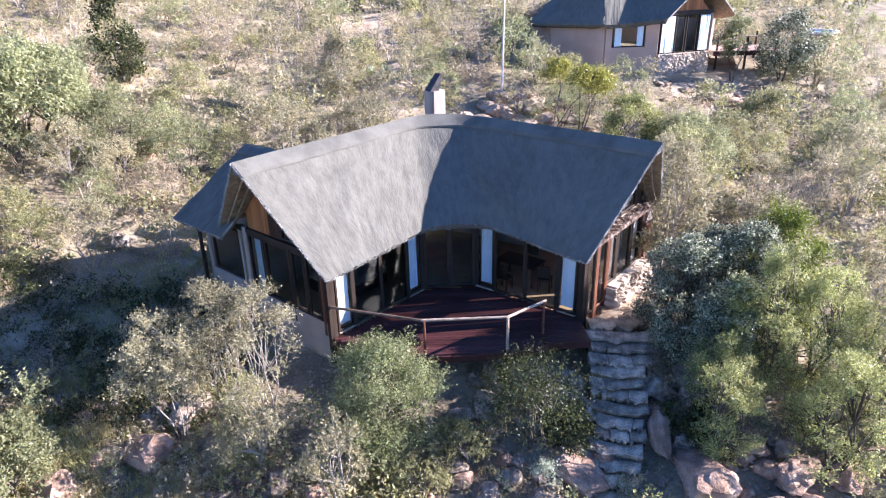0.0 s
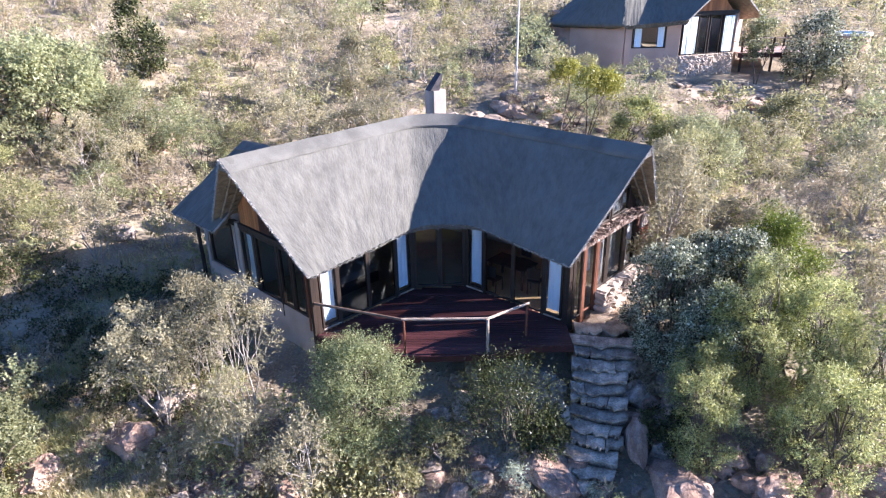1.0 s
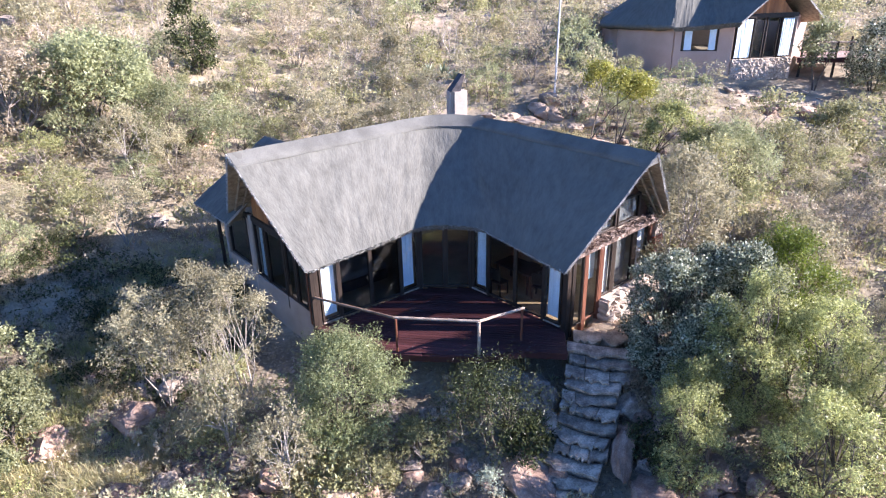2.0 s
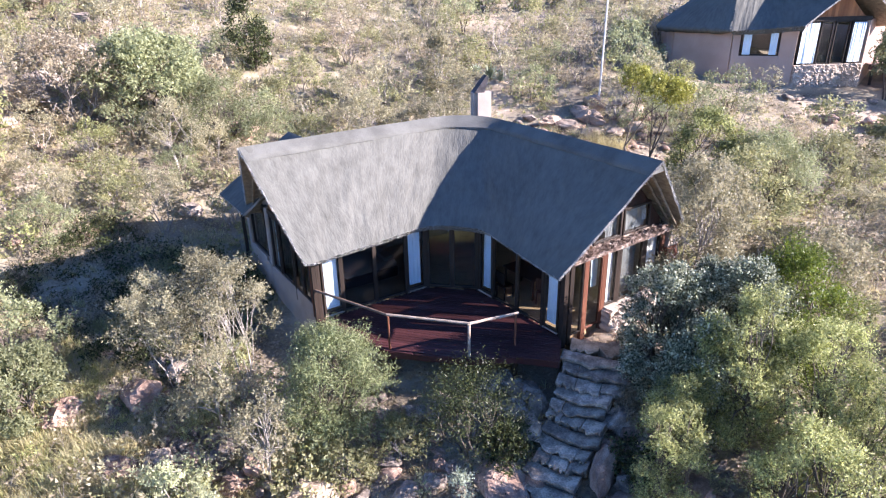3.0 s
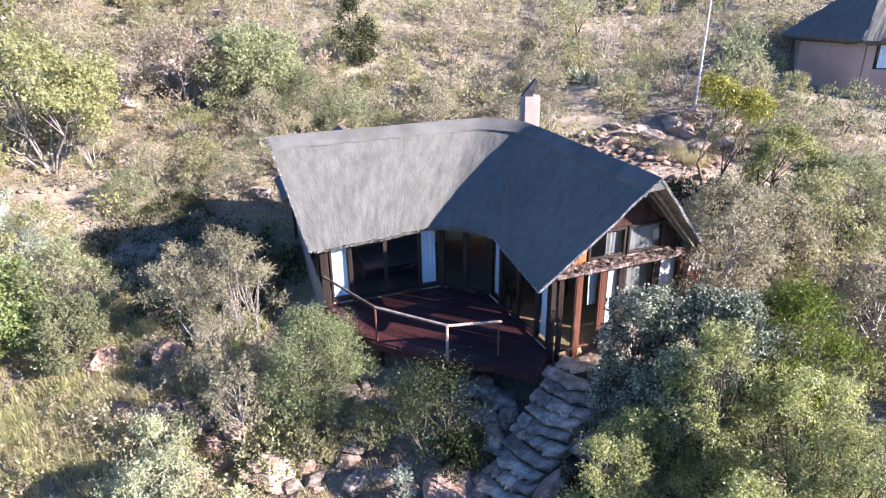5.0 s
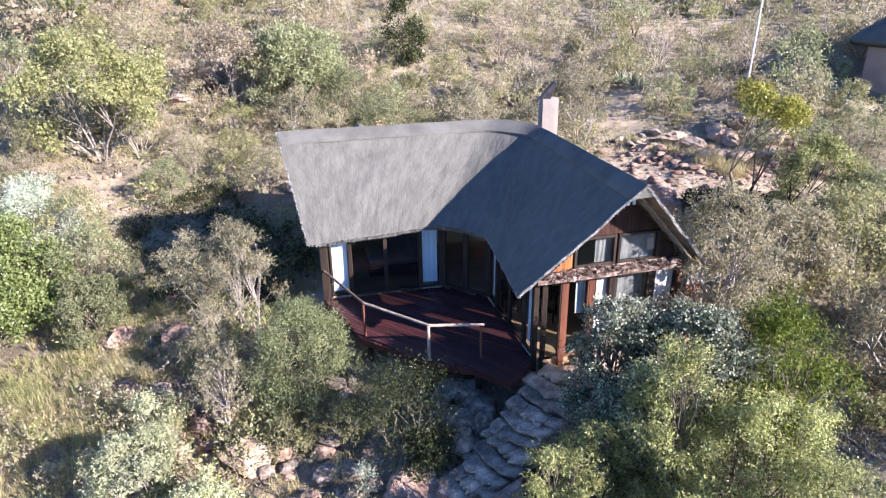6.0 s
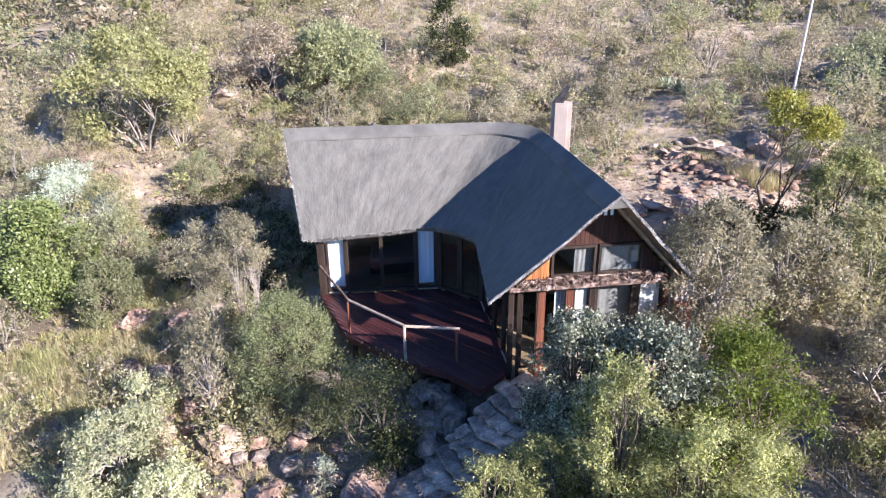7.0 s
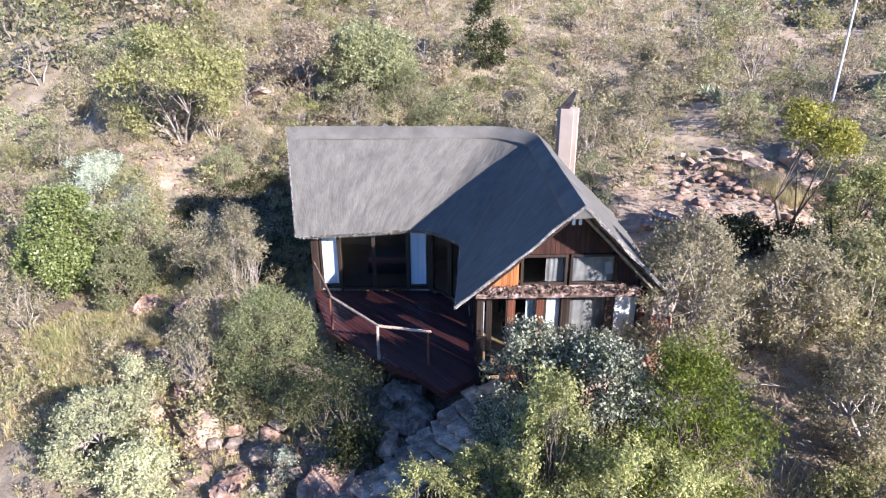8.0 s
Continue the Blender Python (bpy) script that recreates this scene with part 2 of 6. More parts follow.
def part(name, data, material=None, parent=None, label=""):
    """Links a bmesh or a mesh as one object, under a thing or a part."""
    if isinstance(data, bmesh.types.BMesh):
        me = bpy.data.meshes.new(name)
        bmesh.ops.recalc_face_normals(data, faces=data.faces)
        data.to_mesh(me)
        data.free()
        me.materials.append(material)
        data = me
    ob = new(name, data)
    if parent is not None:
        ob.parent = parent
    return tagged(ob, label)


def thing(name, x, y, z, label, category, group="", rz=0.0):
    ob = new(name)
    ob.empty_display_size = 0.2
    ob.matrix_basis = pose(x, y, z, 0, 0, rz)
    return tagged(ob, label, category, group)


def box(bm, centre, size, rz=0.0, bevel=0.0, m=None):
    """A box in bm; rz in radians; m: a further transform."""
    made = bmesh.ops.create_cube(bm, size=1.0)["verts"]
    mt = Matrix.Translation(centre) @ Matrix.Rotation(rz, 4, "Z") @ Matrix.Diagonal((*size, 1))
    if m is not None:
        mt = m @ mt
    bmesh.ops.transform(bm, matrix=mt, verts=made)
    if bevel:
        edges = list({e for v in made for e in v.link_edges})
        bmesh.ops.bevel(bm, geom=edges, offset=bevel, segments=1, affect="EDGES")
    return bm


def beam(bm, p, q, w, h, bevel=0.008):
    """A squared timber from p to q, w wide and h high."""
    p, q = Vector(p), Vector(q)
    d = q - p
    rot = d.to_track_quat("X", "Z").to_matrix().to_4x4()
    return box(bm, (0, 0, 0), (d.length, w, h), 0, bevel, Matrix.Translation((p + q) / 2) @ rot)


def pole(bm, p, q, r0, r1, sides=8, wob=0.0, seed=0):
    """A round pole from p to q, tapered, a little crooked."""
    p, q = Vector(p), Vector(q)
    d = (q - p)
    rot = d.to_track_quat("Z", "Y").to_matrix()
    rnd = random.Random(seed)
    rings = []
    steps = 6 if wob else 1
    for i in range(steps + 1):
        f = i / steps
        c = p + d * f + (Vector((rnd.uniform(-1, 1), rnd.uniform(-1, 1), rnd.uniform(-1, 1))) * wob if 0 < i < steps else Vector())
        r = r0 + (r1 - r0) * f
        rings.append([bm.verts.new(c + rot @ Vector((math.cos(a) * r, math.sin(a) * r, 0))) for a in [2 * math.pi * k / sides for k in range(sides)]])
    for a, b in zip(rings, rings[1:]):
        for k in range(sides):
            bm.faces.new((a[k], a[(k + 1) % sides], b[(k + 1) % sides], b[k]))
    bm.faces.new(rings[0][::-1])
    bm.faces.new(rings[-1])
    return bm


def smooth01(v):
    v = min(1.0, max(0.0, v))
    return v * v * (3 - 2 * v)


# ---------------------------------------------------------------- ground
GY = [-200, -30, 0, 6, 10, 13, 15.5, 18, 22, 30, 36, 42, 57, 80, 140, 400, 2600]
GZ = [-14, -9, -5.2, -3.5, -2.5, -1.8, -1.15, -0.6, -0.05, 1.0, 2.1, 3.6, 6.0, 8.5, 13, 26, 60]


def stair_x(y):
    """The middle of the stone stairs at y."""
    return float(np.interp(y, (12.0, 13.6, 15.0, 16.4), (4.0, 4.55, 4.85, 5.02)))


def ground_z(x, y):
    z = float(np.interp(y, GY, GZ))
    z += 0.24 * min(30.0, max(0.0, -x - 11.5)) * smooth01((y - 2) / 14)
    z -= 0.085 * min(30.0, max(0.0, x - 3)) * smooth01((y - 20) / 18)
    if abs(x) < 90 and -30 < y < 120:
        z += 0.32 * noise.noise((x * 0.23, y * 0.23, 1.7)) + 0.13 * noise.noise((x * 0.8, y * 0.8, 5.1)) + 0.04 * noise.noise((x * 2.7, y * 2.7, 9.3))
    # levelled ground under the lodge
    d = math.hypot((x + 0.2) / 1.15, y - 20.8)
    k = 1 - smooth01((d - 5.2) / 2.5)
    z = z * (1 - k) + min(z, -0.55) * k
    # bedding of the stone stairs
    if 11.3 < y < 16.6:
        k = 1 - smooth01((abs(x - stair_x(y)) - 0.9) / 0.7)
        z = z * (1 - k) + min(z, -0.5 - 0.46 * (16.3 - y)) * k
    return z


# bare pinkish soil: clearings and trodden paths (x, y, radius)
BARE = [(10.2, 22.0, 1.5), (0.2, 33, 3.0), (-0.6, 31, 2.2), (-2.6, 37.6, 1.8), (3.8, 31.2, 3.6), (1.5, 29.3, 2.8), (3.6, 35, 2.8), (7.0, 31.5, 2.2), (5.5, 28.6, 2.0), (17, 40.8, 3.2), (-18, 15.8, 1.2), (-4.5, 50, 2.4), (-2.5, 44, 1.6), (-3, 40.6, 1.6), (-5, 57, 4.5), (6.6, 18.6, 1.3), (7.2, 20.3, 1.2)]


def ground_mesh():
    xs = np.concatenate([[-2500, -900, -350, -160], np.arange(-95, -30, 2.5), np.arange(-30, 26, 0.5), np.arange(26, 92, 2.5), [160, 350, 900, 2500]])
    ys = np.concatenate([[-2500, -700, -200, -90], np.arange(-40, 4, 2.0), np.arange(4, 48, 0.5), np.arange(48, 122, 2.0), [160, 300, 700, 2500]])
    verts = [(x, y, ground_z(x, y)) for y in ys for x in xs]
    w = len(xs)
    faces = [(j * w + i, j * w + i + 1, (j + 1) * w + i + 1, (j + 1) * w + i) for j in range(len(ys) - 1) for i in range(w - 1)]
    me = mesh_of("ground", verts, faces, SOIL, True)
    bare = [max([0.0] + [smooth01(1.6 - 1.25 * math.hypot(x - a, (y - b) * 1.2) / r) for a, b, r in BARE]) if abs(x) < 40 and 0 < y < 70 else 0.0 for x, y, _ in verts]
    me.attributes.new("bare", "FLOAT", "POINT").data.foreach_set("value", bare)
    return me


SOIL = mat("sandy_soil", (0.15, 0.12, 0.085), (0.36, 0.305, 0.22), 0.6, 0.95, 1.0, 11, (0.25, 0.205, 0.145), detail=10)
sn, sl = SOIL.node_tree.nodes, SOIL.node_tree.links
old = sn["Principled BSDF"].inputs["Base Color"].links[0].from_socket
bare_at, bare_noise, bare_ramp, bare_mix, bare_edge = sn.new("ShaderNodeAttribute"), sn.new("ShaderNodeTexNoise"), sn.new("ShaderNodeValToRGB"), sn.new("ShaderNodeMix"), sn.new("ShaderNodeMath")
bare_at.attribute_name = "bare"
bare_noise.inputs["Scale"].default_value, bare_noise.inputs["Detail"].default_value = 1.6, 9.0
sl.new(sn["Texture Coordinate"].outputs["Object"], bare_noise.inputs["Vector"])
bare_ramp.color_ramp.elements[0].position, bare_ramp.color_ramp.elements[1].position = 0.3, 0.7
bare_ramp.color_ramp.elements[0].color, bare_ramp.color_ramp.elements[1].color = (0.27, 0.2, 0.14, 1), (0.55, 0.44, 0.325, 1)
sl.new(bare_noise.outputs[0], bare_ramp.inputs[0])
bare_edge.operation, bare_edge.use_clamp = "MULTIPLY_ADD", True
sl.new(bare_at.outputs["Fac"], bare_edge.inputs[0])
bare_edge.inputs[1].default_value = 2.2
bare_shift = sn.new("ShaderNodeMath")
bare_shift.operation = "MULTIPLY_ADD"
sl.new(bare_noise.outputs[0], bare_shift.inputs[0])
bare_shift.inputs[1].default_value, bare_shift.inputs[2].default_value = -3.0, 0.9
sl.new(bare_shift.outputs[0], bare_edge.inputs[2])
bare_mix.data_type = "RGBA"
sl.new(bare_edge.outputs[0], bare_mix.inputs["Factor"])
sl.new(old, bare_mix.inputs["A"])
sl.new(bare_ramp.outputs[0], bare_mix.inputs["B"])
sl.new(bare_mix.outputs["Result"], sn["Principled BSDF"].inputs["Base Color"])
tagged(part("ground", ground_mesh()), "sandy reddish soil slope with dry litter under scrub", "ground", kind="structure")


# ---------------------------------------------------------------- thatched roofs
def curve(a, k1, k2, b, n, sigma, share=0.1):
    """n points from a over k1 and k2 to b, the bends rounded; the ends stay. share: the middle stretch's part of the points."""
    knots, at = np.array([tuple(p) for p in (a, k1, k2, b)], dtype=float), [0.0, 0.5 - share / 2, 0.5 + share / 2, 1.0]
    f = np.linspace(0, 1, n)
    arr = np.stack([np.interp(f, at, knots[:, c]) for c in range(3)], 1)
    reach = max(1, int(3 * sigma * n))
    ker = np.exp(-0.5 * (np.arange(-reach, reach + 1) / (sigma * n)) ** 2)
    ker /= ker.sum()
    lo = 2 * arr[0] - arr[1:reach + 1][::-1]
    hi = 2 * arr[-1] - arr[-reach - 1:-1][::-1]
    ext = np.concatenate([lo, arr, hi])
    return np.stack([np.convolve(ext[:, c], ker, "valid") for c in range(3)], 1)


def slope(ridge, eave, rows, thick, seed, rough=0.024):
    """One thatched slope as a thick shell with a combed, uneven surface."""
    n = len(ridge)
    t = np.linspace(0, 1, rows)
    top = ridge[:, None, :] * (1 - t[None, :, None]) + eave[:, None, :] * t[None, :, None]
    du = np.gradient(top, axis=0)
    dv = np.gradient(top, axis=1)
    nor = np.cross(du, dv)
    nor /= np.linalg.norm(nor, axis=2, keepdims=True) + 1e-9
    nor *= np.sign(nor[:, :, 2:3])
    bumpy = np.zeros((n, rows))
    for i in range(n):
        for j in range(rows):
            bumpy[i, j] = noise.noise((i * 0.5 + seed, j * 0.22, 0.3)) * rough * 0.8 + noise.noise((i * 0.12 + seed, j * 0.16, 4.3)) * rough * 1.6
    bumpy[:, -1] += np.array([noise.noise((i * 0.8, seed, 2.0)) for i in range(n)]) * 0.02
    top = top + nor * bumpy[:, :, None]
    # the eave's cut edge wanders
    cut = np.array([noise.noise((i * 0.6, seed + 7, 1.0)) for i in range(n)]) * 0.05
    top[:, -1] += (top[:, -1] - top[:, -2]) / np.linalg.norm(top[:, -1] - top[:, -2], axis=1, keepdims=True) * cut[:, None]
    edge = np.minimum(np.arange(n), np.arange(n)[::-1]) / (0.06 * n)
    edge = 0.3 + 0.7 * np.minimum(1.0, edge)
    low = top - nor * thick * (0.75 + 0.25 * t[None, :, None]) * edge[:, None, None]
    verts = np.concatenate([top.reshape(-1, 3), low.reshape(-1, 3)])
    idx = np.arange(n * rows).reshape(n, rows)
    off = n * rows
    faces = []
    for i in range(n - 1):
        for j in range(rows - 1):
            a, b, c, d = idx[i, j], idx[i + 1, j], idx[i + 1, j + 1], idx[i, j + 1]
            faces += [(a, b, c, d), (off + d, off + c, off + b, off + a)]
        faces += [(idx[i, -1], idx[i + 1, -1], off + idx[i + 1, -1], off + idx[i, -1]), (idx[i + 1, 0], idx[i, 0], off + idx[i, 0], off + idx[i + 1, 0])]
    for j in range(rows - 1):
        faces += [(idx[0, j], idx[0, j + 1], off + idx[0, j + 1], off + idx[0, j]), (idx[-1, j + 1], idx[-1, j], off + idx[-1, j], off + idx[-1, j + 1])]
    along = np.concatenate([[0], np.cumsum(np.linalg.norm(np.diff(eave, axis=0), axis=1))])
    down = np.linalg.norm(eave - ridge, axis=1)
    uv = np.stack([np.repeat(along[:, None], rows, 1), down[:, None] * t[None, :]], 2).reshape(-1, 2)
    return verts, faces, top, low, np.concatenate([uv, uv])


def fringe(edge_a, edge_b, out, count, length, rnd):
    """Loose straw ends standing out of a cut thatch edge, between its upper and its lower line."""
    verts, faces = [], []
    n = len(edge_a)
    for _ in range(count):
        f = rnd.random() * (n - 1.001)
        i, r = int(f), f - int(f)
        a = Vector(edge_a[i]).lerp(Vector(edge_a[i + 1]), r)
        b = Vector(edge_b[i]).lerp(Vector(edge_b[i + 1]), r)
        p = a.lerp(b, rnd.random() ** 1.5)
        d = (Vector(out[i]) + Vector((rnd.gauss(0, 0.35), rnd.gauss(0, 0.35), rnd.gauss(-0.1, 0.35)))).normalized() * length * rnd.uniform(0.4, 1.2)
        s = Vector((rnd.gauss(0, 1), rnd.gauss(0, 1), rnd.gauss(0, 1))).normalized() * 0.008
        k = len(verts)
        verts += [p - s - d * 0.3, p + s - d * 0.3, p + d]
        faces.append((k, k + 1, k + 2))
    return verts, faces


def thatch_roof(parent, ridge_pts, inner_pts, outer_pts, n, rows, thick, sig, seed, cap_share=0.13, straws=2200):
    """The roof over a bent plan: two slopes with straw edges, and a mortar cap along the ridge."""
    ridge = curve(*ridge_pts, n, sig[0])
    roof = None
    for side, pts in (("inner", inner_pts), ("outer", outer_pts)):
        eave = curve(*pts, n, sig[1])
        v, f, top, low, nor = slope(ridge, eave, rows, thick, seed + (3 if side == "inner" else 11))
        ob = part("thatch_slope", mesh_of("thatch_slope", v, f, THATCH, True), None, parent, "weathered grey thatch")
        mod = ob.data
        loops = np.empty(len(mod.loops), dtype=np.int64)
        mod.loops.foreach_get("vertex_index", loops)
        mod.uv_layers.new(name="metres").data.foreach_set("uv", nor[loops].ravel())
        mod.materials.append(STRAW)
        ends = 2 * (rows - 1)
        mod.materials.append(REED)
        mod.polygons.foreach_set("material_index", ([0, 2] * (rows - 1) + [0, 0]) * (n - 1) + [1] * ends)
        mod.polygons.foreach_set("use_smooth", [True] * len(mod.polygons))
        mod.set_sharp_from_angle(angle=radians(40))
        rnd = random.Random(seed)
        down = (top[:, -1] - top[:, -2]) / np.linalg.norm(top[:, -1] - top[:, -2], axis=1, keepdims=True)
        fv, ff = fringe(top[:, -1], low[:, -1], down, straws, 0.05, rnd)
        for end in (0, -1):
            o = top[end] - top[1 if end == 0 else -2]
            o = o / np.linalg.norm(o, axis=1, keepdims=True)
            ev, ef = fringe(top[end], low[end], o, straws * 3 // 4, 0.06, rnd)
            k = len(fv)
            fv += ev
            ff += [tuple(i + k for i in t) for t in ef]
        tagged(part("straw_fringe", mesh_of("straw_fringe", fv, ff, STRAW), None, ob), kind="stuff")
    # ridge cap
    inner, outer = curve(*inner_pts, n, sig[1]), curve(*outer_pts, n, sig[1])
    prof = []
    for f in (1.0, 0.75, 0.5, 0.25, 0.0, -0.25, -0.5, -0.75, -1.0):
        e = inner if f > 0 else outer
        p = ridge * (1 - cap_share * abs(f)) + e * cap_share * abs(f)
        wob = np.array([noise.noise((i * 0.07, f * 2, seed)) for i in range(n)]) * 0.02
        taper = 0.25 + 0.75 * np.minimum(1.0, np.minimum(np.arange(n), np.arange(n)[::-1]) / 5)
        p[:, 2] += (0.085 - 0.06 * (1 - abs(f)) ** 2 + wob) * taper
        prof.append(p)
    for e, f in ((inner, 0), (outer, -1)):
        p = prof[f].copy()
        p[:, 2] -= 0.06 * taper
        prof.insert(0, p) if f == 0 else prof.append(p)
    # carried a hand beyond the verge
    prof = np.array(prof)
    verts = prof.reshape(-1, 3)
    m = len(prof)
    faces = [(j * n + i, j * n + i + 1, (j + 1) * n + i + 1, (j + 1) * n + i) for j in range(m - 1) for i in range(n - 1)]
    faces += [tuple(j * n for j in range(m)), tuple(j * n + n - 1 for j in range(m - 1, -1, -1))]
    cap = part("ridge_cap", mesh_of("ridge_cap", verts, faces, CAP, True), None, parent, "smooth grey mortar ridge cap")
    cap.data.set_sharp_from_angle(angle=radians(50))


# ---------------------------------------------------------------- the lodge
UL, NL = Vector((0.656, 0.755, 0)), Vector((0.755, -0.656, 0))      # left wing: along the ridge to the bend, and towards the deck
UR, NR = Vector((-0.79, 0.613, 0)), Vector((-0.613, -0.79, 0))      # right wing
APEX_L, APEX_R = Vector((-5.6, 16.65, 5.1)), Vector((6.32, 17.85, 5.08))
BEND_L, BEND_R = Vector((-0.8, 22.25, 5.1)), Vector((0.68, 22.35, 5.1))


def wl(u, v, z):
    p = APEX_L + UL * u + NL * v
    return Vector((p.x, p.y, z))


def wr(u, v, z):
    p = APEX_R + UR * u + NR * v
    return Vector((p.x, p.y, z))


lodge = thing("thatched_lodge", 0, 19.5, -0.6, "bent single-storey lodge with grey thatch and glass fronts", "house")
lodge.matrix_basis = Matrix()
thatch_roof(lodge, (APEX_L, BEND_L, BEND_R, APEX_R), (wl(0.7, 2.72, 2.12), (-0.35, 18.5, 2.45), (1.25, 18.6, 2.45), wr(0.75, 2.86, 2.2)),
            (wl(0.7, -2.75, 2.15), (-1.7, 25.5, 2.05), (1.5, 25.5, 2.05), wr(0.7, -2.52, 2.5)), 161, 34, 0.24, (0.022, 0.022), 1)

A0, B0, C0, D0 = Vector((-3.16, 16.12, 0)), Vector((-0.66, 18.98, 0)), Vector((1.06, 19.2, 0)), Vector((4.05, 16.88, 0))
EL, ER = wl(1.1, -2.15, 0), wr(1.1, -2.15, 0)                        # outer ends of the gable walls
OUT = Vector((-0.4, 24.95, 0))                                      # outer corner at the back


def wall_piece(name, p, q, z0, z1, thick, material, parent, label=""):
    bm = bmesh.new()
    p, q = Vector(p), Vector(q)
    d = q - p
    box(bm, ((p.x + q.x) / 2, (p.y + q.y) / 2, (z0 + z1) / 2), (d.length, thick, z1 - z0), math.atan2(d.y, d.x), 0.012)
    return part(name, bm, material, parent, label)


# floor slab and plinths
bm = bmesh.new()
loop = [A0, B0, C0, D0, ER, OUT, EL]
lower, upper = [bm.verts.new((p.x, p.y, -0.9)) for p in loop], [bm.verts.new((p.x, p.y, -0.02)) for p in loop]
bm.faces.new(upper), bm.faces.new(lower[::-1])
for i in range(len(loop)):
    j = (i + 1) % len(loop)
    bm.faces.new((lower[i], lower[j], upper[j], upper[i]))
part("floor_slab", bm, FLOOR, lodge, "worn tan tile floor")
wall_piece("plinth_wall", A0 + NL * -0.02, EL, -1.6, 0.42, 0.24, PLASTER, lodge, "cream plastered plinth wall")
wall_piece("back_wall", EL, OUT, -1.2, 2.7, 0.25, PLASTER, lodge)
wall_piece("back_wall", ER, OUT, -1.2, 2.7, 0.25, PLASTER, lodge)


def post(p, z0, z1, r, material=DARKWOOD, seed=0, square=True):
    bm = bmesh.new()
    if square:
        box(bm, (p[0], p[1], (z0 + z1) / 2), (2 * r, 2 * r, z1 - z0), 0.7, 0.01)
    else:
        pole(bm, (p[0], p[1], z0), (p[0], p[1], z1), r, r * 0.9, 9, 0.012, seed)
    return part("post", bm, material, lodge)


def panel(p, q, z0, z1, material=DARKWOOD, glass=GLASS, frame_w=0.07, sill=False, mid=0):
    """A framed glass panel between two points of the plan: frame bars, pane, and a pale sill where there is one."""
    p, q = Vector(p), Vector(q)
    d = (q - p)
    length, ang = d.length, math.atan2(d.y, d.x)
    c = (p + q) / 2
    fr = bmesh.new()
    m = Matrix.Translation((c.x, c.y, 0)) @ Matrix.Rotation(ang, 4, "Z")
    for s in (-1, 1):
        box(fr, (s * (length / 2 - frame_w / 2), 0, (z0 + z1) / 2), (frame_w, 0.09, z1 - z0), 0, 0.006, m)
    for z, h in ((z0 + frame_w / 2, frame_w), (z1 - frame_w / 2, frame_w)):
        box(fr, (0, 0, z), (length - 2 * frame_w, 0.085, h), 0, 0.006, m)
    for k in range(mid):
        box(fr, (-length / 2 + length * (k + 1) / (mid + 1), 0, (z0 + z1) / 2), (0.05, 0.07, z1 - z0 - 2 * frame_w), 0, 0.004, m)
    ob = part("window", fr, material, lodge)
    if glass:
        g = bmesh.new()
        box(g, (0, 0, (z0 + z1) / 2), (length - 2 * frame_w + 0.01, 0.008, z1 - z0 - 2 * frame_w + 0.01), 0, 0, m)
        part("pane", g, glass, ob)
    if sill:
        g = bmesh.new()
        box(g, (0, 0, z0 - 0.02), (length, 0.14, 0.04), 0, 0.006, m)
        part("sill", g, GREYPOLE, ob, "pale worn threshold")
    return ob


def curtain(p, q, z0, z1, folds, label="white cloth curtain hanging beside a glass door", cloth=SKYLITCLOTH):
    """A gathered curtain with real folds and a hem."""
    p, q = Vector(p), Vector(q)
    d = q - p
    nrm = Vector((-d.y, d.x, 0)).normalized()
    verts, faces = [], []
    cols, rows = folds * 8 + 1, 8
    for j in range(rows):
        for i in range(cols):
            f = i / (cols - 1)
            w = 0.03 * noise.noise((f * folds * 1.1, j * 0.12, p.x)) + 0.007 * math.sin(f * folds * 2 * math.pi + 3 * noise.noise((f * 2, j * 0.2, p.y)))
            pt = p + d * f + nrm * w
            verts.append((pt.x, pt.y, z0 + (z1 - z0) * (1 - j / (rows - 1))))
    for j in range(rows - 1):
        for i in range(cols - 1):
            faces.append((j * cols + i, j * cols + i + 1, (j + 1) * cols + i + 1, (j + 1) * cols + i))
    k = len(verts)
    verts += [(x + nrm.x * 0.006, y + nrm.y * 0.006, z) for x, y, z in verts]
    faces += [tuple(k + i for i in fc[::-1]) for fc in faces]
    ob = part("curtain", mesh_of("curtain", verts, faces, cloth, True))
    return tagged(ob, label, "curtain", "curtains of the lodge")


def on(p, q, f):
    return Vector(p).lerp(Vector(q), f)


# deck-side walls: narrow fixed panels with curtains, wide sliding doors between
DOOR = 2.32
for p, q, sliders in ((A0, B0, 2), (D0, C0, 2)):
    panel(on(p, q, 0.03), on(p, q, 0.2), 0.07, DOOR, glass=CLEARGLASS, sill=True)
    panel(on(p, q, 0.8), on(p, q, 0.985), 0.07, DOOR, glass=CLEARGLASS, sill=True)
    for k in range(sliders):
        panel(on(p, q, 0.2 + 0.3 * k), on(p, q, 0.5 + 0.3 * k), 0.05, DOOR, glass=DIMMEDGLASS if p is A0 else GLASS, frame_w=0.06)
    for f in (0.0, 0.2, 0.8, 1.0):
        post(on(p, q, f), -0.1, 2.6, 0.065)
    bm = bmesh.new()
    beam(bm, on(p, q, -0.02) + Vector((0, 0, 2.42)), on(p, q, 1.0) + Vector((0, 0, 2.42)), 0.12, 0.2)
    part("lintel", bm, DARKWOOD, lodge)
for k in range(2):
    panel(on(B0, C0, 0.02 + 0.48 * k), on(B0, C0, 0.5 + 0.48 * k), 0.05, DOOR, frame_w=0.085)
bm = bmesh.new()
beam(bm, B0 + Vector((0, 0, 2.42)), C0 + Vector((0, 0, 2.42)), 0.12, 0.2)
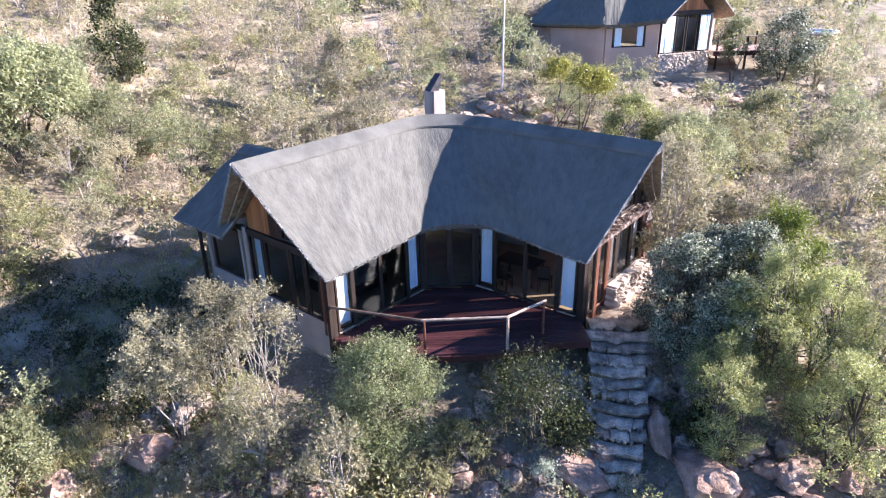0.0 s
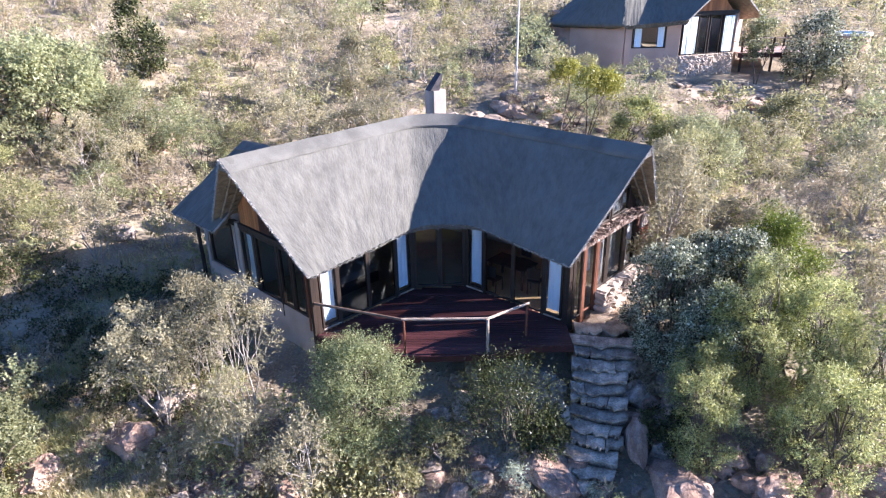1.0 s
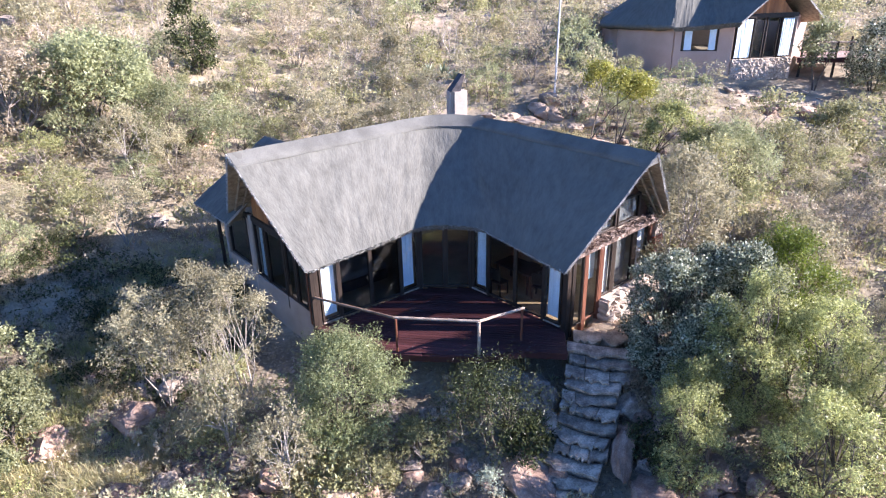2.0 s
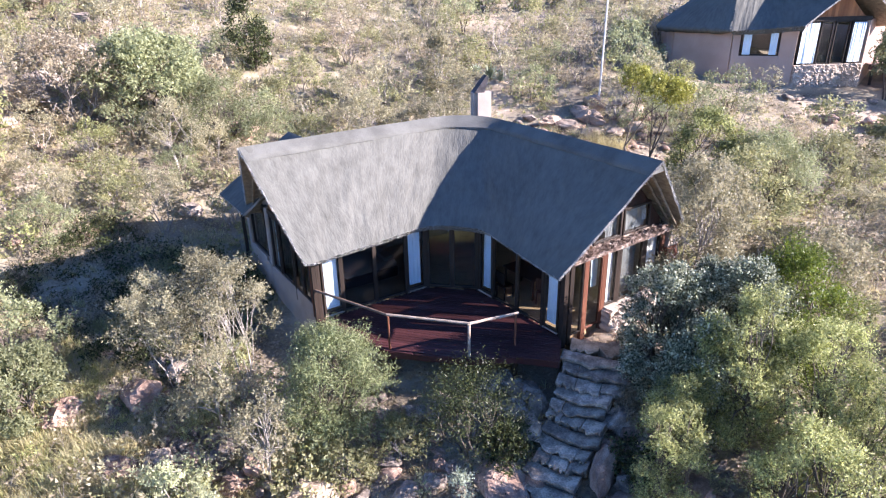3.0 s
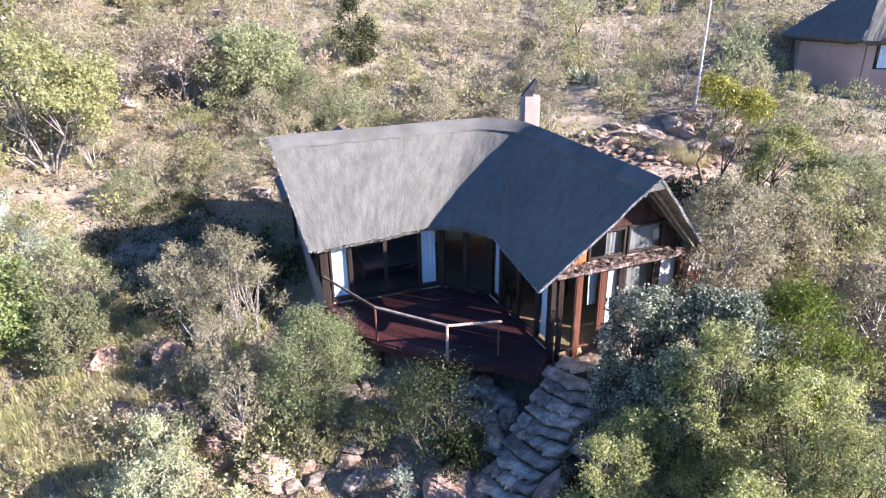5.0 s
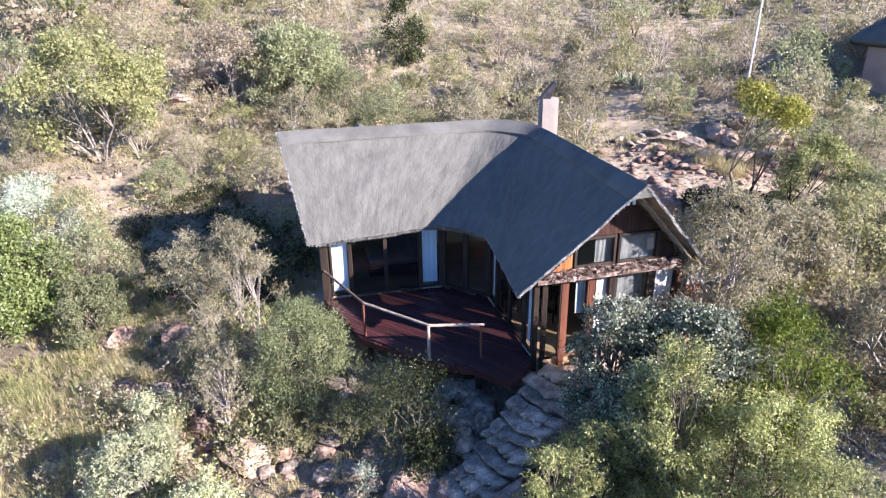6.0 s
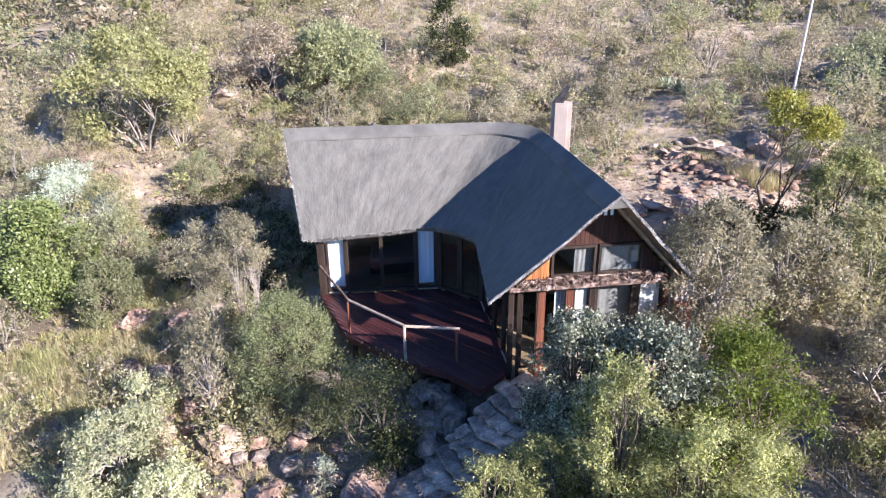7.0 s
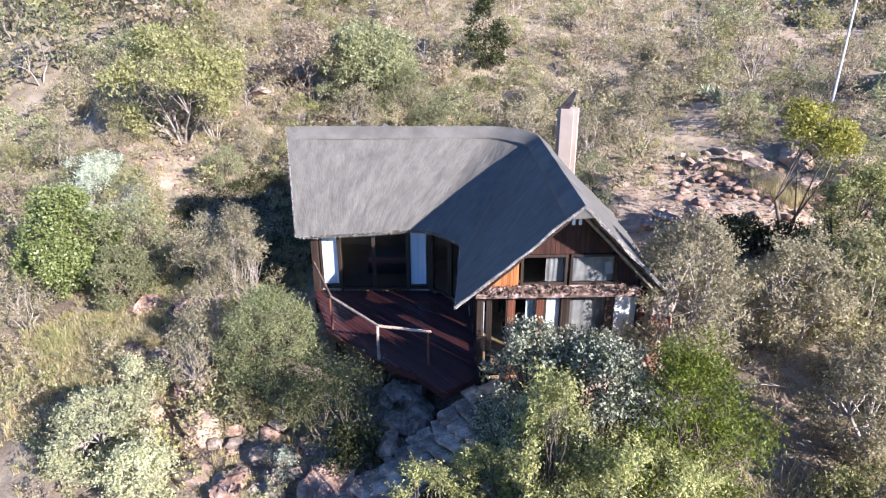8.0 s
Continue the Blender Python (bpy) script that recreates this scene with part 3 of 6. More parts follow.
part("lintel", bm, DARKWOOD, lodge)


def inside(p, q, f, g, into):
    """A stretch of a wall line, moved indoors."""
    return on(p, q, f) + into, on(p, q, g) + into


back_l, back_r = NL * -0.1, NR * -0.1
for p, q, f, g, into in ((A0, B0, 0.045, 0.175, back_l), (A0, B0, 0.815, 0.955, back_l), (D0, C0, 0.05, 0.175, back_r), (D0, C0, 0.82, 0.95, back_r)):
    a, b = inside(p, q, f, g, into)
    curtain(a, b, 0.2, 2.4, 4)

# right gable: posts, glass doors, plinth, ledge, upper windows and boarding
GR = lambda v, z=0.0, u=1.1: wr(u, v, z)
for v, m, r in ((2.2, DARKWOOD, 0.07), (1.98, DARKWOOD, 0.05), (1.42, REDWOOD, 0.075), (0.64, REDWOOD, 0.07), (0.02, DARKWOOD, 0.06), (-1.12, DARKWOOD, 0.06), (-1.95, REDWOOD, 0.09)):
    post(GR(v), -0.3, 2.5, r, m)
panel(GR(1.93), GR(1.5), 0.0, 2.35, DARKWOOD, frame_w=0.04)
panel(GR(1.36), GR(0.7), 0.0, 2.3, REDWOOD, frame_w=0.06)
panel(GR(0.58), GR(0.06), 0.5, 2.35, glass=CLEARGLASS)
panel(GR(-0.03), GR(-1.07), 0.5, 2.35)
panel(GR(-1.17), GR(-1.88), 0.5, 2.35, glass=CLEARGLASS)
curtain(GR(0.56, 0, 1.19), GR(0.14, 0, 1.19), 0.52, 2.32, 4, cloth=WHITECLOTH)
curtain(GR(-1.26, 0, 1.19), GR(-1.84, 0, 1.19), 0.52, 2.32, 5, cloth=WHITECLOTH)
curtain(GR(1.0, 0, 1.25), GR(0.72, 0, 1.25), 1.2, 2.3, 3, "pale cloth curtain drawn aside behind a glass door")
def stone_block(seed):
    """A rough walling stone about 1 across and 0.5 deep, its face broken into planes."""
    rnd = random.Random(seed)
    bm = bmesh.new()
    bmesh.ops.create_cube(bm, size=1.0)
    bmesh.ops.subdivide_edges(bm, edges=bm.edges[:], cuts=1, use_grid_fill=True)
    for v in bm.verts:
        k = 1.0 if abs(v.co.x) + abs(v.co.z) < 0.6 else 0.86
        v.co = Vector((v.co.x * k, v.co.y * 0.5, v.co.z * k)) + Vector((rnd.uniform(-0.1, 0.1), rnd.uniform(-0.1, 0.1), rnd.uniform(-0.1, 0.1)))
    me = bpy.data.meshes.new("stone")
    bm.to_mesh(me)
    bm.free()
    me.materials.append(PALESTONE)
    return me


BLOCKS = [stone_block(70 + i) for i in range(8)]


def clad(wall, p, q, z0, z1, size, batter, seed):
    """Random rough stones set in the mortar of a wall's outer face; batter: how far the foot stands out."""
    rnd = random.Random(seed)
    p, q = Vector(p), Vector(q)
    d = (q - p)
    out = Vector((-d.y, d.x, 0)).normalized()
    ang = math.atan2(d.y, d.x)
    z = z0
    while z < z1 - 0.05:
        h = min(size * rnd.uniform(0.7, 1.1), z1 - z + 0.02)
        s = 0.0
        while s < d.length - 0.04:
            w = min(size * rnd.uniform(0.8, 1.7), d.length - s)
            f = (z - z0) / (z1 - z0)
            c = p + d.normalized() * (s + w / 2) + out * (batter * (1 - f) * rnd.uniform(0.7, 1.1) + rnd.uniform(0.0, 0.05) + 0.1)
            ob = part("stone", rnd.choice(BLOCKS), None, wall)
            ob.matrix_basis = Matrix.Translation((c.x, c.y, z + h / 2 + rnd.uniform(-0.03, 0.03))) @ Matrix.Rotation(ang + rnd.choice((0, math.pi)), 4, "Z") @ Matrix.Rotation(rnd.uniform(-0.12, 0.12), 4, "Y") @ Matrix.Diagonal((w * 1.02, 0.42 + batter, h * 1.04, 1))
            s += w
        z += h


plinth = wall_piece("plinth_wall", GR(0.62), GR(-2.15), -1.0, 0.5, 0.26, PALESTONE, lodge, "rough pale stone plinth")
clad(plinth, GR(-2.15), GR(0.66), -0.55, 0.48, 0.24, 0.32, 3)
wall_piece("corner_wall", GR(-2.17), GR(-2.72), -0.9, 1.7, 0.24, REDPLASTER, lodge, "rust-red lower corner wall")
wall_piece("corner_wall", GR(-2.17), GR(-2.72), 1.704, 2.35, 0.2, PLASTER, lodge)
bm = bmesh.new()
beam(bm, GR(2.35, 2.5, 0.95), GR(-1.75, 2.5, 0.95), 0.5, 0.12, 0.02)
part("ledge", bm, LEDGE, lodge, "weathered board ledge with painted tree-shade dapple, strewn with litter")
rl = random.Random(31)
verts, faces = [], []
for _ in range(420):
    p = GR(rl.uniform(-1.8, 2.3), 2.57 + abs(rl.gauss(0, 0.03)), 0.95 + rl.gauss(0, 0.15))
    d = Vector((rl.gauss(0, 1), rl.gauss(0, 1), rl.gauss(0, 0.3))).normalized() * rl.uniform(0.04, 0.16)
    w = Vector((-d.y, d.x, rl.uniform(-0.02, 0.03))).normalized() * rl.uniform(0.008, 0.03)
    k = len(verts)
    verts += [p - d - w, p - d + w, p + d + w, p + d - w, p + Vector((0, 0, 0.02))]
    faces += [(k, k + 1, k + 4), (k + 1, k + 2, k + 4), (k + 2, k + 3, k + 4), (k + 3, k, k + 4)]
tagged(part("ledge_litter", mesh_of("ledge_litter", verts, faces, LEDGE), None, lodge, "bleached sticks and bark lying on the ledge"), kind="stuff")
panel(GR(1.2), GR(0.03), 2.62, 3.45)
panel(GR(-0.03), GR(-1.22), 2.62, 3.45, sill=True)
curtain(GR(0.55, 0, 1.22), GR(0.08, 0, 1.22), 2.66, 3.42, 4, "grey sheer blind behind an upper gable window", SHEER)
curtain(GR(-0.1, 0, 1.22), GR(-1.15, 0, 1.22), 2.66, 3.42, 7, "grey sheer blind behind an upper gable window", SHEER)
# grey cloth put in for the mirror-like reflection of the lower pane
curtain(GR(-0.1, 0, 1.3), GR(-1.02, 0, 1.3), 0.55, 2.3, 6, "grey cloth behind a gable window, standing in for its reflection", SHEER)
# a white card inside the upper window, drawn in place of a pale reflection
bm = bmesh.new()
beam(bm, GR(-0.93, 3.02, 1.15), GR(-1.11, 3.05, 1.15), 0.004, 0.32, 0.001)
tagged(part("paper_sheet", bm, POLEWHITE), "white card behind the upper window, standing in for a reflection", "paper")

# boards of the gable, each cut to the slope
SLOPE_R = (5.08 - 2.2) / 2.86


def gable_boards(at, v0, v1, width, zfun0, zfun1, material, u, label=""):
    v, k = v0, 0
    while v > v1 + 0.01:
        a, b = v - 0.004, max(v - width + 0.004, v1)
        bm = bmesh.new()
        quad = [at(a, zfun0(a), u), at(b, zfun0(b), u), at(b, max(zfun1(b), zfun0(b) + 0.01), u), at(a, max(zfun1(a), zfun0(a) + 0.01), u)]
        back = (at(0, 0, u + 0.03) - at(0, 0, u))
        f = [bm.verts.new(p) for p in quad]
        g = [bm.verts.new(p + back) for p in quad]
        bm.faces.new(f), bm.faces.new(g[::-1])
        for i in range(4):
            bm.faces.new((f[i], g[i], g[(i + 1) % 4], f[(i + 1) % 4]))
        part("board", bm, material, lodge)
        v -= width


under_r = lambda v: 5.0 - 0.34 - abs(v) * (SLOPE_R if v > 0 else 1.06)
gable_boards(GR, 2.05, 1.24, 0.075, lambda v: 2.56, under_r, ORANGEWOOD, 1.1)
gable_boards(GR, -1.24, -2.3, 0.12, lambda v: 2.56, under_r, SHADEDRED, 1.1)
gable_boards(GR, 1.2, -1.22, 0.12, lambda v: 3.46, under_r, SHADEDRED, 1.1)
for f in (0.06, -0.06):
    bm = bmesh.new()
    box(bm, GR(f * 1.3, 4.5, 0.62), (0.02, 0.075, 0.22), math.atan2(UR.y, UR.x), 0.004)
    part("vent_slot", bm, SKYLITCLOTH, lodge, "small white vent bars under the apex")

# left gable
GL = lambda v, z=0.0, u=1.1: wl(u, v, z)
for v, m, r in ((2.16, DARKWOOD, 0.075), (1.95, REDWOOD, 0.05), (0.55, DARKWOOD, 0.06), (-0.75, DARKWOOD, 0.06)):
    post(GL(v), -1.3 if v > 2 else 0.0, 2.5, r, m)
post(GL(-1.65, 0, 1.05), -1.2, 2.55, 0.09, PLASTER, 3, False)
for a, b in ((1.88, 1.25), (1.22, 0.6), (0.5, -0.7), (-0.8, -1.55)):
    panel(GL(a), GL(b), 0.42, 2.35)
# pale cloth giving the blue-white of sky reflected in this window
curtain(GL(-0.95, 0, 1.2), GL(-1.4, 0, 1.2), 0.45, 2.3, 4, "pale cloth behind a dark window, standing in for reflected sky")
bm = bmesh.new()
beam(bm, GL(2.2, 2.45), GL(-2.2, 2.45), 0.14, 0.16)
part("lintel", bm, DARKWOOD, lodge)
SLOPE_L = (5.1 - 2.12) / 2.72
under_l = lambda v: 5.0 - 0.34 - abs(v) * (SLOPE_L if v > 0 else 1.06)
gable_boards(GL, -0.36, -1.5, 0.14, lambda v: 2.55, under_l, ORANGEWOOD, 1.1)
gable_boards(GL, 0.2, -0.36, 0.14, lambda v: 2.55, under_l, SHADEDRED, 1.1)
panel(GL(1.2), GL(0.25), 2.6, 3.3)
gable_boards(GL, 2.1, 1.22, 0.14, lambda v: 2.55, under_l, DARKWOOD, 1.1)
gable_boards(GL, 1.22, 0.2, 0.14, lambda v: 3.32, under_l, DARKWOOD, 1.1)


# roof poles under the verges
def verge_poles(at, sl, seed):
    for u in (0.42, 0.78):
        for s in (1, -1):
            bm = bmesh.new()
            k = sl if s > 0 else 1.06
            pole(bm, at(s * 0.1, 4.78 - 0.1 * k, u), at(s * 2.2, 4.8 - 2.2 * k, u + 0.5 - 0.35 * u), 0.04, 0.035, 7, 0.008, seed)
            part("rafter", bm, DARKWOOD if s > 0 else REED, lodge)
    for s in (1, -1):
        for v in (0.4, 0.75, 1.1, 1.45, 1.8, 2.15):
            bm = bmesh.new()
            k = sl if s > 0 else 1.06
            pole(bm, at(s * v, 4.83 - v * k, 0.26 + 0.27 * v), at(s * v, 4.83 - v * k, 1.6), 0.022, 0.022, 6, 0.005, seed)
            part("purlin", bm, DARKWOOD if s > 0 else REED, lodge)


verge_poles(GR, SLOPE_R, 5)
verge_poles(GL, SLOPE_L, 8)

# chimney with a steel cowl
bm = bmesh.new()
box(bm, (-0.22, 24.95, 2.4), (0.72, 0.62, 6.2), 0.55)
bmesh.ops.bevel(bm, geom=[e for e in bm.edges if abs((e.verts[0].co - e.verts[1].co).z) > 1], offset=0.14, segments=4, affect="EDGES")
chimney = part("chimney", bm, PLASTER, lodge, "cream plastered chimney stack")
bm = bmesh.new()
cm = Matrix.Translation((-0.22, 24.95, 5.5)) @ Matrix.Rotation(0.55, 4, "Z")
v = [bm.verts.new(cm @ Vector(p)) for p in ((-0.33, -0.22, 0), (0.06, -0.22, 0), (0.06, 0.22, 0), (-0.33, 0.22, 0), (0.16, -0.19, 0.62), (0.25, -0.19, 0.57), (0.25, 0.19, 0.57), (0.16, 0.19, 0.62))]
for f in ((0, 1, 5, 4), (1, 2, 6, 5), (2, 3, 7, 6), (3, 0, 4, 7), (4, 5, 6, 7), (3, 2, 1, 0)):
    bm.faces.new([v[i] for i in f])
part("cowl", bm, IRON, chimney, "blackened steel cowl")

# lower side wing behind the left gable
S0 = lambda u, v, z: wl(u, v, z)
side = thing("side_wing", 0, 0, 0, "low thatched side wing with dark windows", "house wing")
side.matrix_basis = Matrix()
n_s = 61
ridge_s = (S0(2.9, -1.6, 4.5), S0(2.9, -2.7, 4.5), S0(2.9, -2.9, 4.5), S0(2.9, -3.9, 4.45))
thatch_roof(side, ridge_s, (S0(0.35, -1.9, 2.35), S0(0.35, -3.2, 2.35), S0(0.35, -3.4, 2.35), S0(0.3, -4.75, 2.35)), (S0(5.4, -1.9, 2.35), S0(5.4, -3.2, 2.35), S0(5.4, -3.4, 2.35), S0(5.4, -4.75, 2.35)), n_s, 24, 0.26, (0.02, 0.02), 4, 0.14, 900)
for p, q in ((S0(1.12, -2.2, 0), S0(1.12, -4.0, 0)), (S0(1.12, -4.0, 0), S0(4.8, -4.0, 0))):
    wall_piece("plinth_wall", p, q, -1.2, 0.55, 0.22, PLASTER, side, "cream plastered plinth wall")
lodge_parent, lodge = lodge, side
panel(S0(1.12, -2.15, 0), S0(1.12, -3.8, 0), 0.55, 2.3)
post(S0(1.05, -3.95, 0), -1.0, 2.5, 0.08, PLASTER, 9, False)
post(S0(0.9, -4.25, 0), -1.1, 2.5, 0.07, DARKWOOD, 9, False)
lodge = lodge_parent
wall_piece("side_wall", S0(1.2, -4.0, 0), S0(4.8, -4.0, 0), 0.55, 3.0, 0.2, PLASTER, side)

# ---------------------------------------------------------------- deck and railing
deck = thing("timber_deck", 0, 0, 0, "red-brown timber deck on stilts before the lodge", "deck")
DECK = [(-3.2, 15.95), (-0.5, 14.92), (1.78, 15.12), (3.0, 15.55), (4.15, 15.6), (4.05, 16.95), (1.06, 19.2), (-0.66, 18.98)]


def span(poly, y):
    xs = []
    for (x0, y0), (x1, y1) in zip(poly, poly[1:] + poly[:1]):
        if (y0 - y) * (y1 - y) < 0:
            xs.append(x0 + (x1 - x0) * (y - y0) / (y1 - y0))
    return (min(xs), max(xs)) if len(xs) > 1 else None


y = 14.98
while y < 19.15:
    s = span(DECK, y)
    if s and s[1] - s[0] > 0.1:
        bm = bmesh.new()
        box(bm, ((s[0] + s[1]) / 2, y, -0.02), (s[1] - s[0], 0.118, 0.035), 0, 0.004)
        part("plank", bm, DECKWOOD, deck)
    y += 0.126
for (x0, y0), (x1, y1) in zip(DECK[:5], DECK[1:6]):
    bm = bmesh.new()
    beam(bm, (x0, y0, -0.13), (x1, y1, -0.13), 0.045, 0.2)
    part("fascia", bm, DECKWOOD, deck)
for x, y in ((-2.6, 15.95), (-0.5, 15.2), (1.7, 15.4), (2.9, 15.9), (-1.2, 17.2), (0.4, 17.2), (2.2, 17.2)):
    bm = bmesh.new()
    pole(bm, (x, y, ground_z(x, y) - 0.3), (x, y, -0.05), 0.08, 0.075, 9)
    part("stilt", bm, DARKWOOD, deck)
for y in (15.5, 16.4, 17.3, 18.2):
    s = span(DECK, y)
    bm = bmesh.new()
    beam(bm, (s[0] + 0.1, y, -0.12), (s[1] - 0.1, y, -0.12), 0.06, 0.15)
    part("joist", bm, DARKWOOD, deck)
rail = thing("deck_railing", 0, 0, 0, "weathered round pole handrail on thin posts", "railing")
RAIL = [(-3.2, 16.0), (-0.6, 15.14), (1.75, 15.24), (2.92, 16.14)]
for k, (a, b) in enumerate(zip(RAIL, RAIL[1:])):
    bm = bmesh.new()
    pole(bm, (*a, 1.02), (*b, 1.02), 0.042, 0.038, 9, 0.004, k)
    part("handrail", bm, BROWNPOLE if k == 0 else GREYPOLE, rail)
for x, y, r in ((-0.52, 15.05, 0.035), (1.75, 15.2, 0.045), (2.86, 16.08, 0.035)):
    bm = bmesh.new()
    pole(bm, (x, y, -0.2), (x, y, 1.02), r, r * 0.9, 8, 0.006, 2)
    part("post", bm, GREYPOLE if r > 0.04 else REDWOOD, rail)

# ---------------------------------------------------------------- furniture seen through the glass
bed = thing("bed", -3.2, 19.4, -0.02, "made bed with sand-coloured linen inside the lodge", "bed", rz=49)
bm = bmesh.new()
box(bm, (0, 0, 0.2), (2.0, 1.7, 0.36), 0, 0.03)
part("base", bm, DARKWOOD, bed)
bm = bmesh.new()
box(bm, (0, 0, 0.5), (1.98, 1.66, 0.24), 0, 0.07)
part("mattress", bm, FABRIC, bed, "sand-coloured linen mattress")
for s in (-0.4, 0.4):
    bm = bmesh.new()
    box(bm, (0.75, s, 0.68), (0.42, 0.66, 0.14), 0, 0.06)
    part("pillow", bm, FABRIC, bed)
table = thing("dining_table", 2.6, 19.6, -0.02, "dark wooden table inside the lodge", "table", rz=-38)
bm = bmesh.new()
box(bm, (0, 0, 0.73), (1.5, 0.85, 0.05), 0, 0.01)
part("tabletop", bm, DARKWOOD, table)
for sx in (-0.65, 0.65):
    for sy in (-0.35, 0.35):
        bm = bmesh.new()
        box(bm, (sx, sy, 0.35), (0.07, 0.07, 0.7), 0, 0.008)
        part("leg", bm, DARKWOOD, table)
chair = thing("dining_chair", 2.0, 18.95, -0.02, "dark wooden dining chair beside the table", "chair", "chairs round the table", rz=-38)
for name, c, s in (("seat", (0, 0, 0.45), (0.44, 0.42, 0.04)), ("backrest", (0, -0.2, 0.75), (0.42, 0.035, 0.4))):
    bm = bmesh.new()
    box(bm, c, s, 0, 0.01)
    part(name, bm, DARKWOOD, chair)
for sx in (-0.19, 0.19):
    for sy in (-0.18, 0.18):
        bm = bmesh.new()
        box(bm, (sx, sy, 0.22), (0.04, 0.04, 0.43), 0, 0.005)
        part("leg", bm, DARKWOOD, chair)
copy_thing(chair, pose(3.0, 20.3, -0.02, 0, 0, 142))
copy_thing(chair, pose(3.3, 18.8, -0.02, 0, 0, -20))

# ---------------------------------------------------------------- stone stairs
def slab_mesh(x0, x1, width, depth, h, seed, bow=0.14, stone=STONE):
    """One stone of a bowed step, from x0 to x1 of the step's width; origin at the middle of the step's top."""
    rnd = random.Random(seed)
    n = 9
    front, back = [], []
    for i in range(n):
        x = x0 + (x1 - x0) * i / (n - 1)
        f = x / width
        arch = bow * (1 - 4 * f * f)
        front.append((x, -depth / 2 - arch + rnd.uniform(-0.11, 0.08)))
        back.append((x, depth / 2 - arch + rnd.uniform(-0.03, 0.03)))
    ring = front + back[::-1]
    m = len(ring)
    mx, my = (x0 + x1) / 2, sum(p[1] for p in ring) / m
    tilt = rnd.uniform(-0.02, 0.02)
    lip = 0.075 + rnd.uniform(-0.015, 0.015)
    rings = [[(x, y, tilt * (x - mx) + rnd.uniform(-0.016, 0.0)) for x, y in ring],
             [(mx + (x - mx) * 0.95, my + (y - my) * 0.84, tilt * (x - mx) + rnd.uniform(0.004, 0.018)) for x, y in ring],
             [(x, y + 0.015, -lip + rnd.uniform(-0.012, 0.012)) for x, y in ring],
             [(mx + (x - mx) * 0.97, y + 0.13, -lip - 0.02) for x, y in ring],
             [(mx + (x - mx) * 0.96, y + 0.15, -h) for x, y in ring]]
    verts = [p for r in rings for p in r]
    faces = [(i, (i + 1) % m, m + (i + 1) % m, m + i) for i in range(m)]
    for lo, up in ((2, 0), (3, 2), (4, 3)):
        faces += [(lo * m + i, lo * m + (i + 1) % m, up * m + (i + 1) % m, up * m + i) for i in range(m)]
    faces += [tuple(m + i for i in range(m)), tuple(4 * m + i for i in range(m - 1, -1, -1))]
    return mesh_of("step_stone", verts, faces, stone)


stairs = thing("stone_staircase", 0, 0, 0, "curving flight of rough grey stone slab steps", "stairs")
STEP_Z0, STEP_DZ, STEPS = -0.2, -0.158, 13
for k in range(STEPS):
    f = k / (STEPS - 1)
    rnd = random.Random(k)
    landing_w = 0.55 * max(0.0, 1 - 4.5 * f)
    w = 1.66 - 0.36 * f + landing_w + rnd.uniform(-0.13, 0.1)
    place = pose(stair_x(16.3 - 4.25 * f) + 0.45 * landing_w + rnd.uniform(-0.06, 0.06), 16.3 - 4.25 * f + rnd.uniform(-0.03, 0.03), STEP_Z0 + STEP_DZ * k + rnd.uniform(-0.03, 0.03), rnd.uniform(-2, 2), rnd.uniform(-2.5, 2.5), -7 - 24 * f * f + rnd.uniform(-7, 7))
    cuts = [-0.5, rnd.choice((-0.25, 0.22, 0.3)), 0.5] if k % 3 == 1 else [-0.5, -0.2, 0.16, 0.5] if k % 3 == 2 else [-0.5, 0.5]
    for a, b in zip(cuts, cuts[1:]):
        ob = part("step", slab_mesh(a * w + 0.006, b * w - 0.006, w, 0.47, 0.3, k * 7 + int(a * 10)), None, stairs)
        ob.matrix_basis = place
landing = thing("stone_landing", 0, 0, 0, "tan crazy-paved stone landing beside the gable", "paving")
for i, (x, y, w, d) in enumerate(((4.75, 16.9, 0.8, 0.6), (5.5, 16.95, 0.75, 0.7), (5.1, 17.5, 0.8, 0.6), (5.85, 17.6, 0.7, 0.7), (5.6, 18.15, 0.8, 0.6), (6.3, 18.3, 0.7, 0.8), (6.25, 17.3, 0.55, 0.7), (6.4, 18.95, 0.8, 0.6), (7.0, 19.3, 0.7, 0.8))):
    ob = part("paver", slab_mesh(-w / 2, w / 2, w, d, 0.3, 40 + i, 0.08, TANSTONE), None, landing)
    ob.matrix_basis = pose(x, y, -0.16 - 0.015 * i, 0, 0, 35 * i)


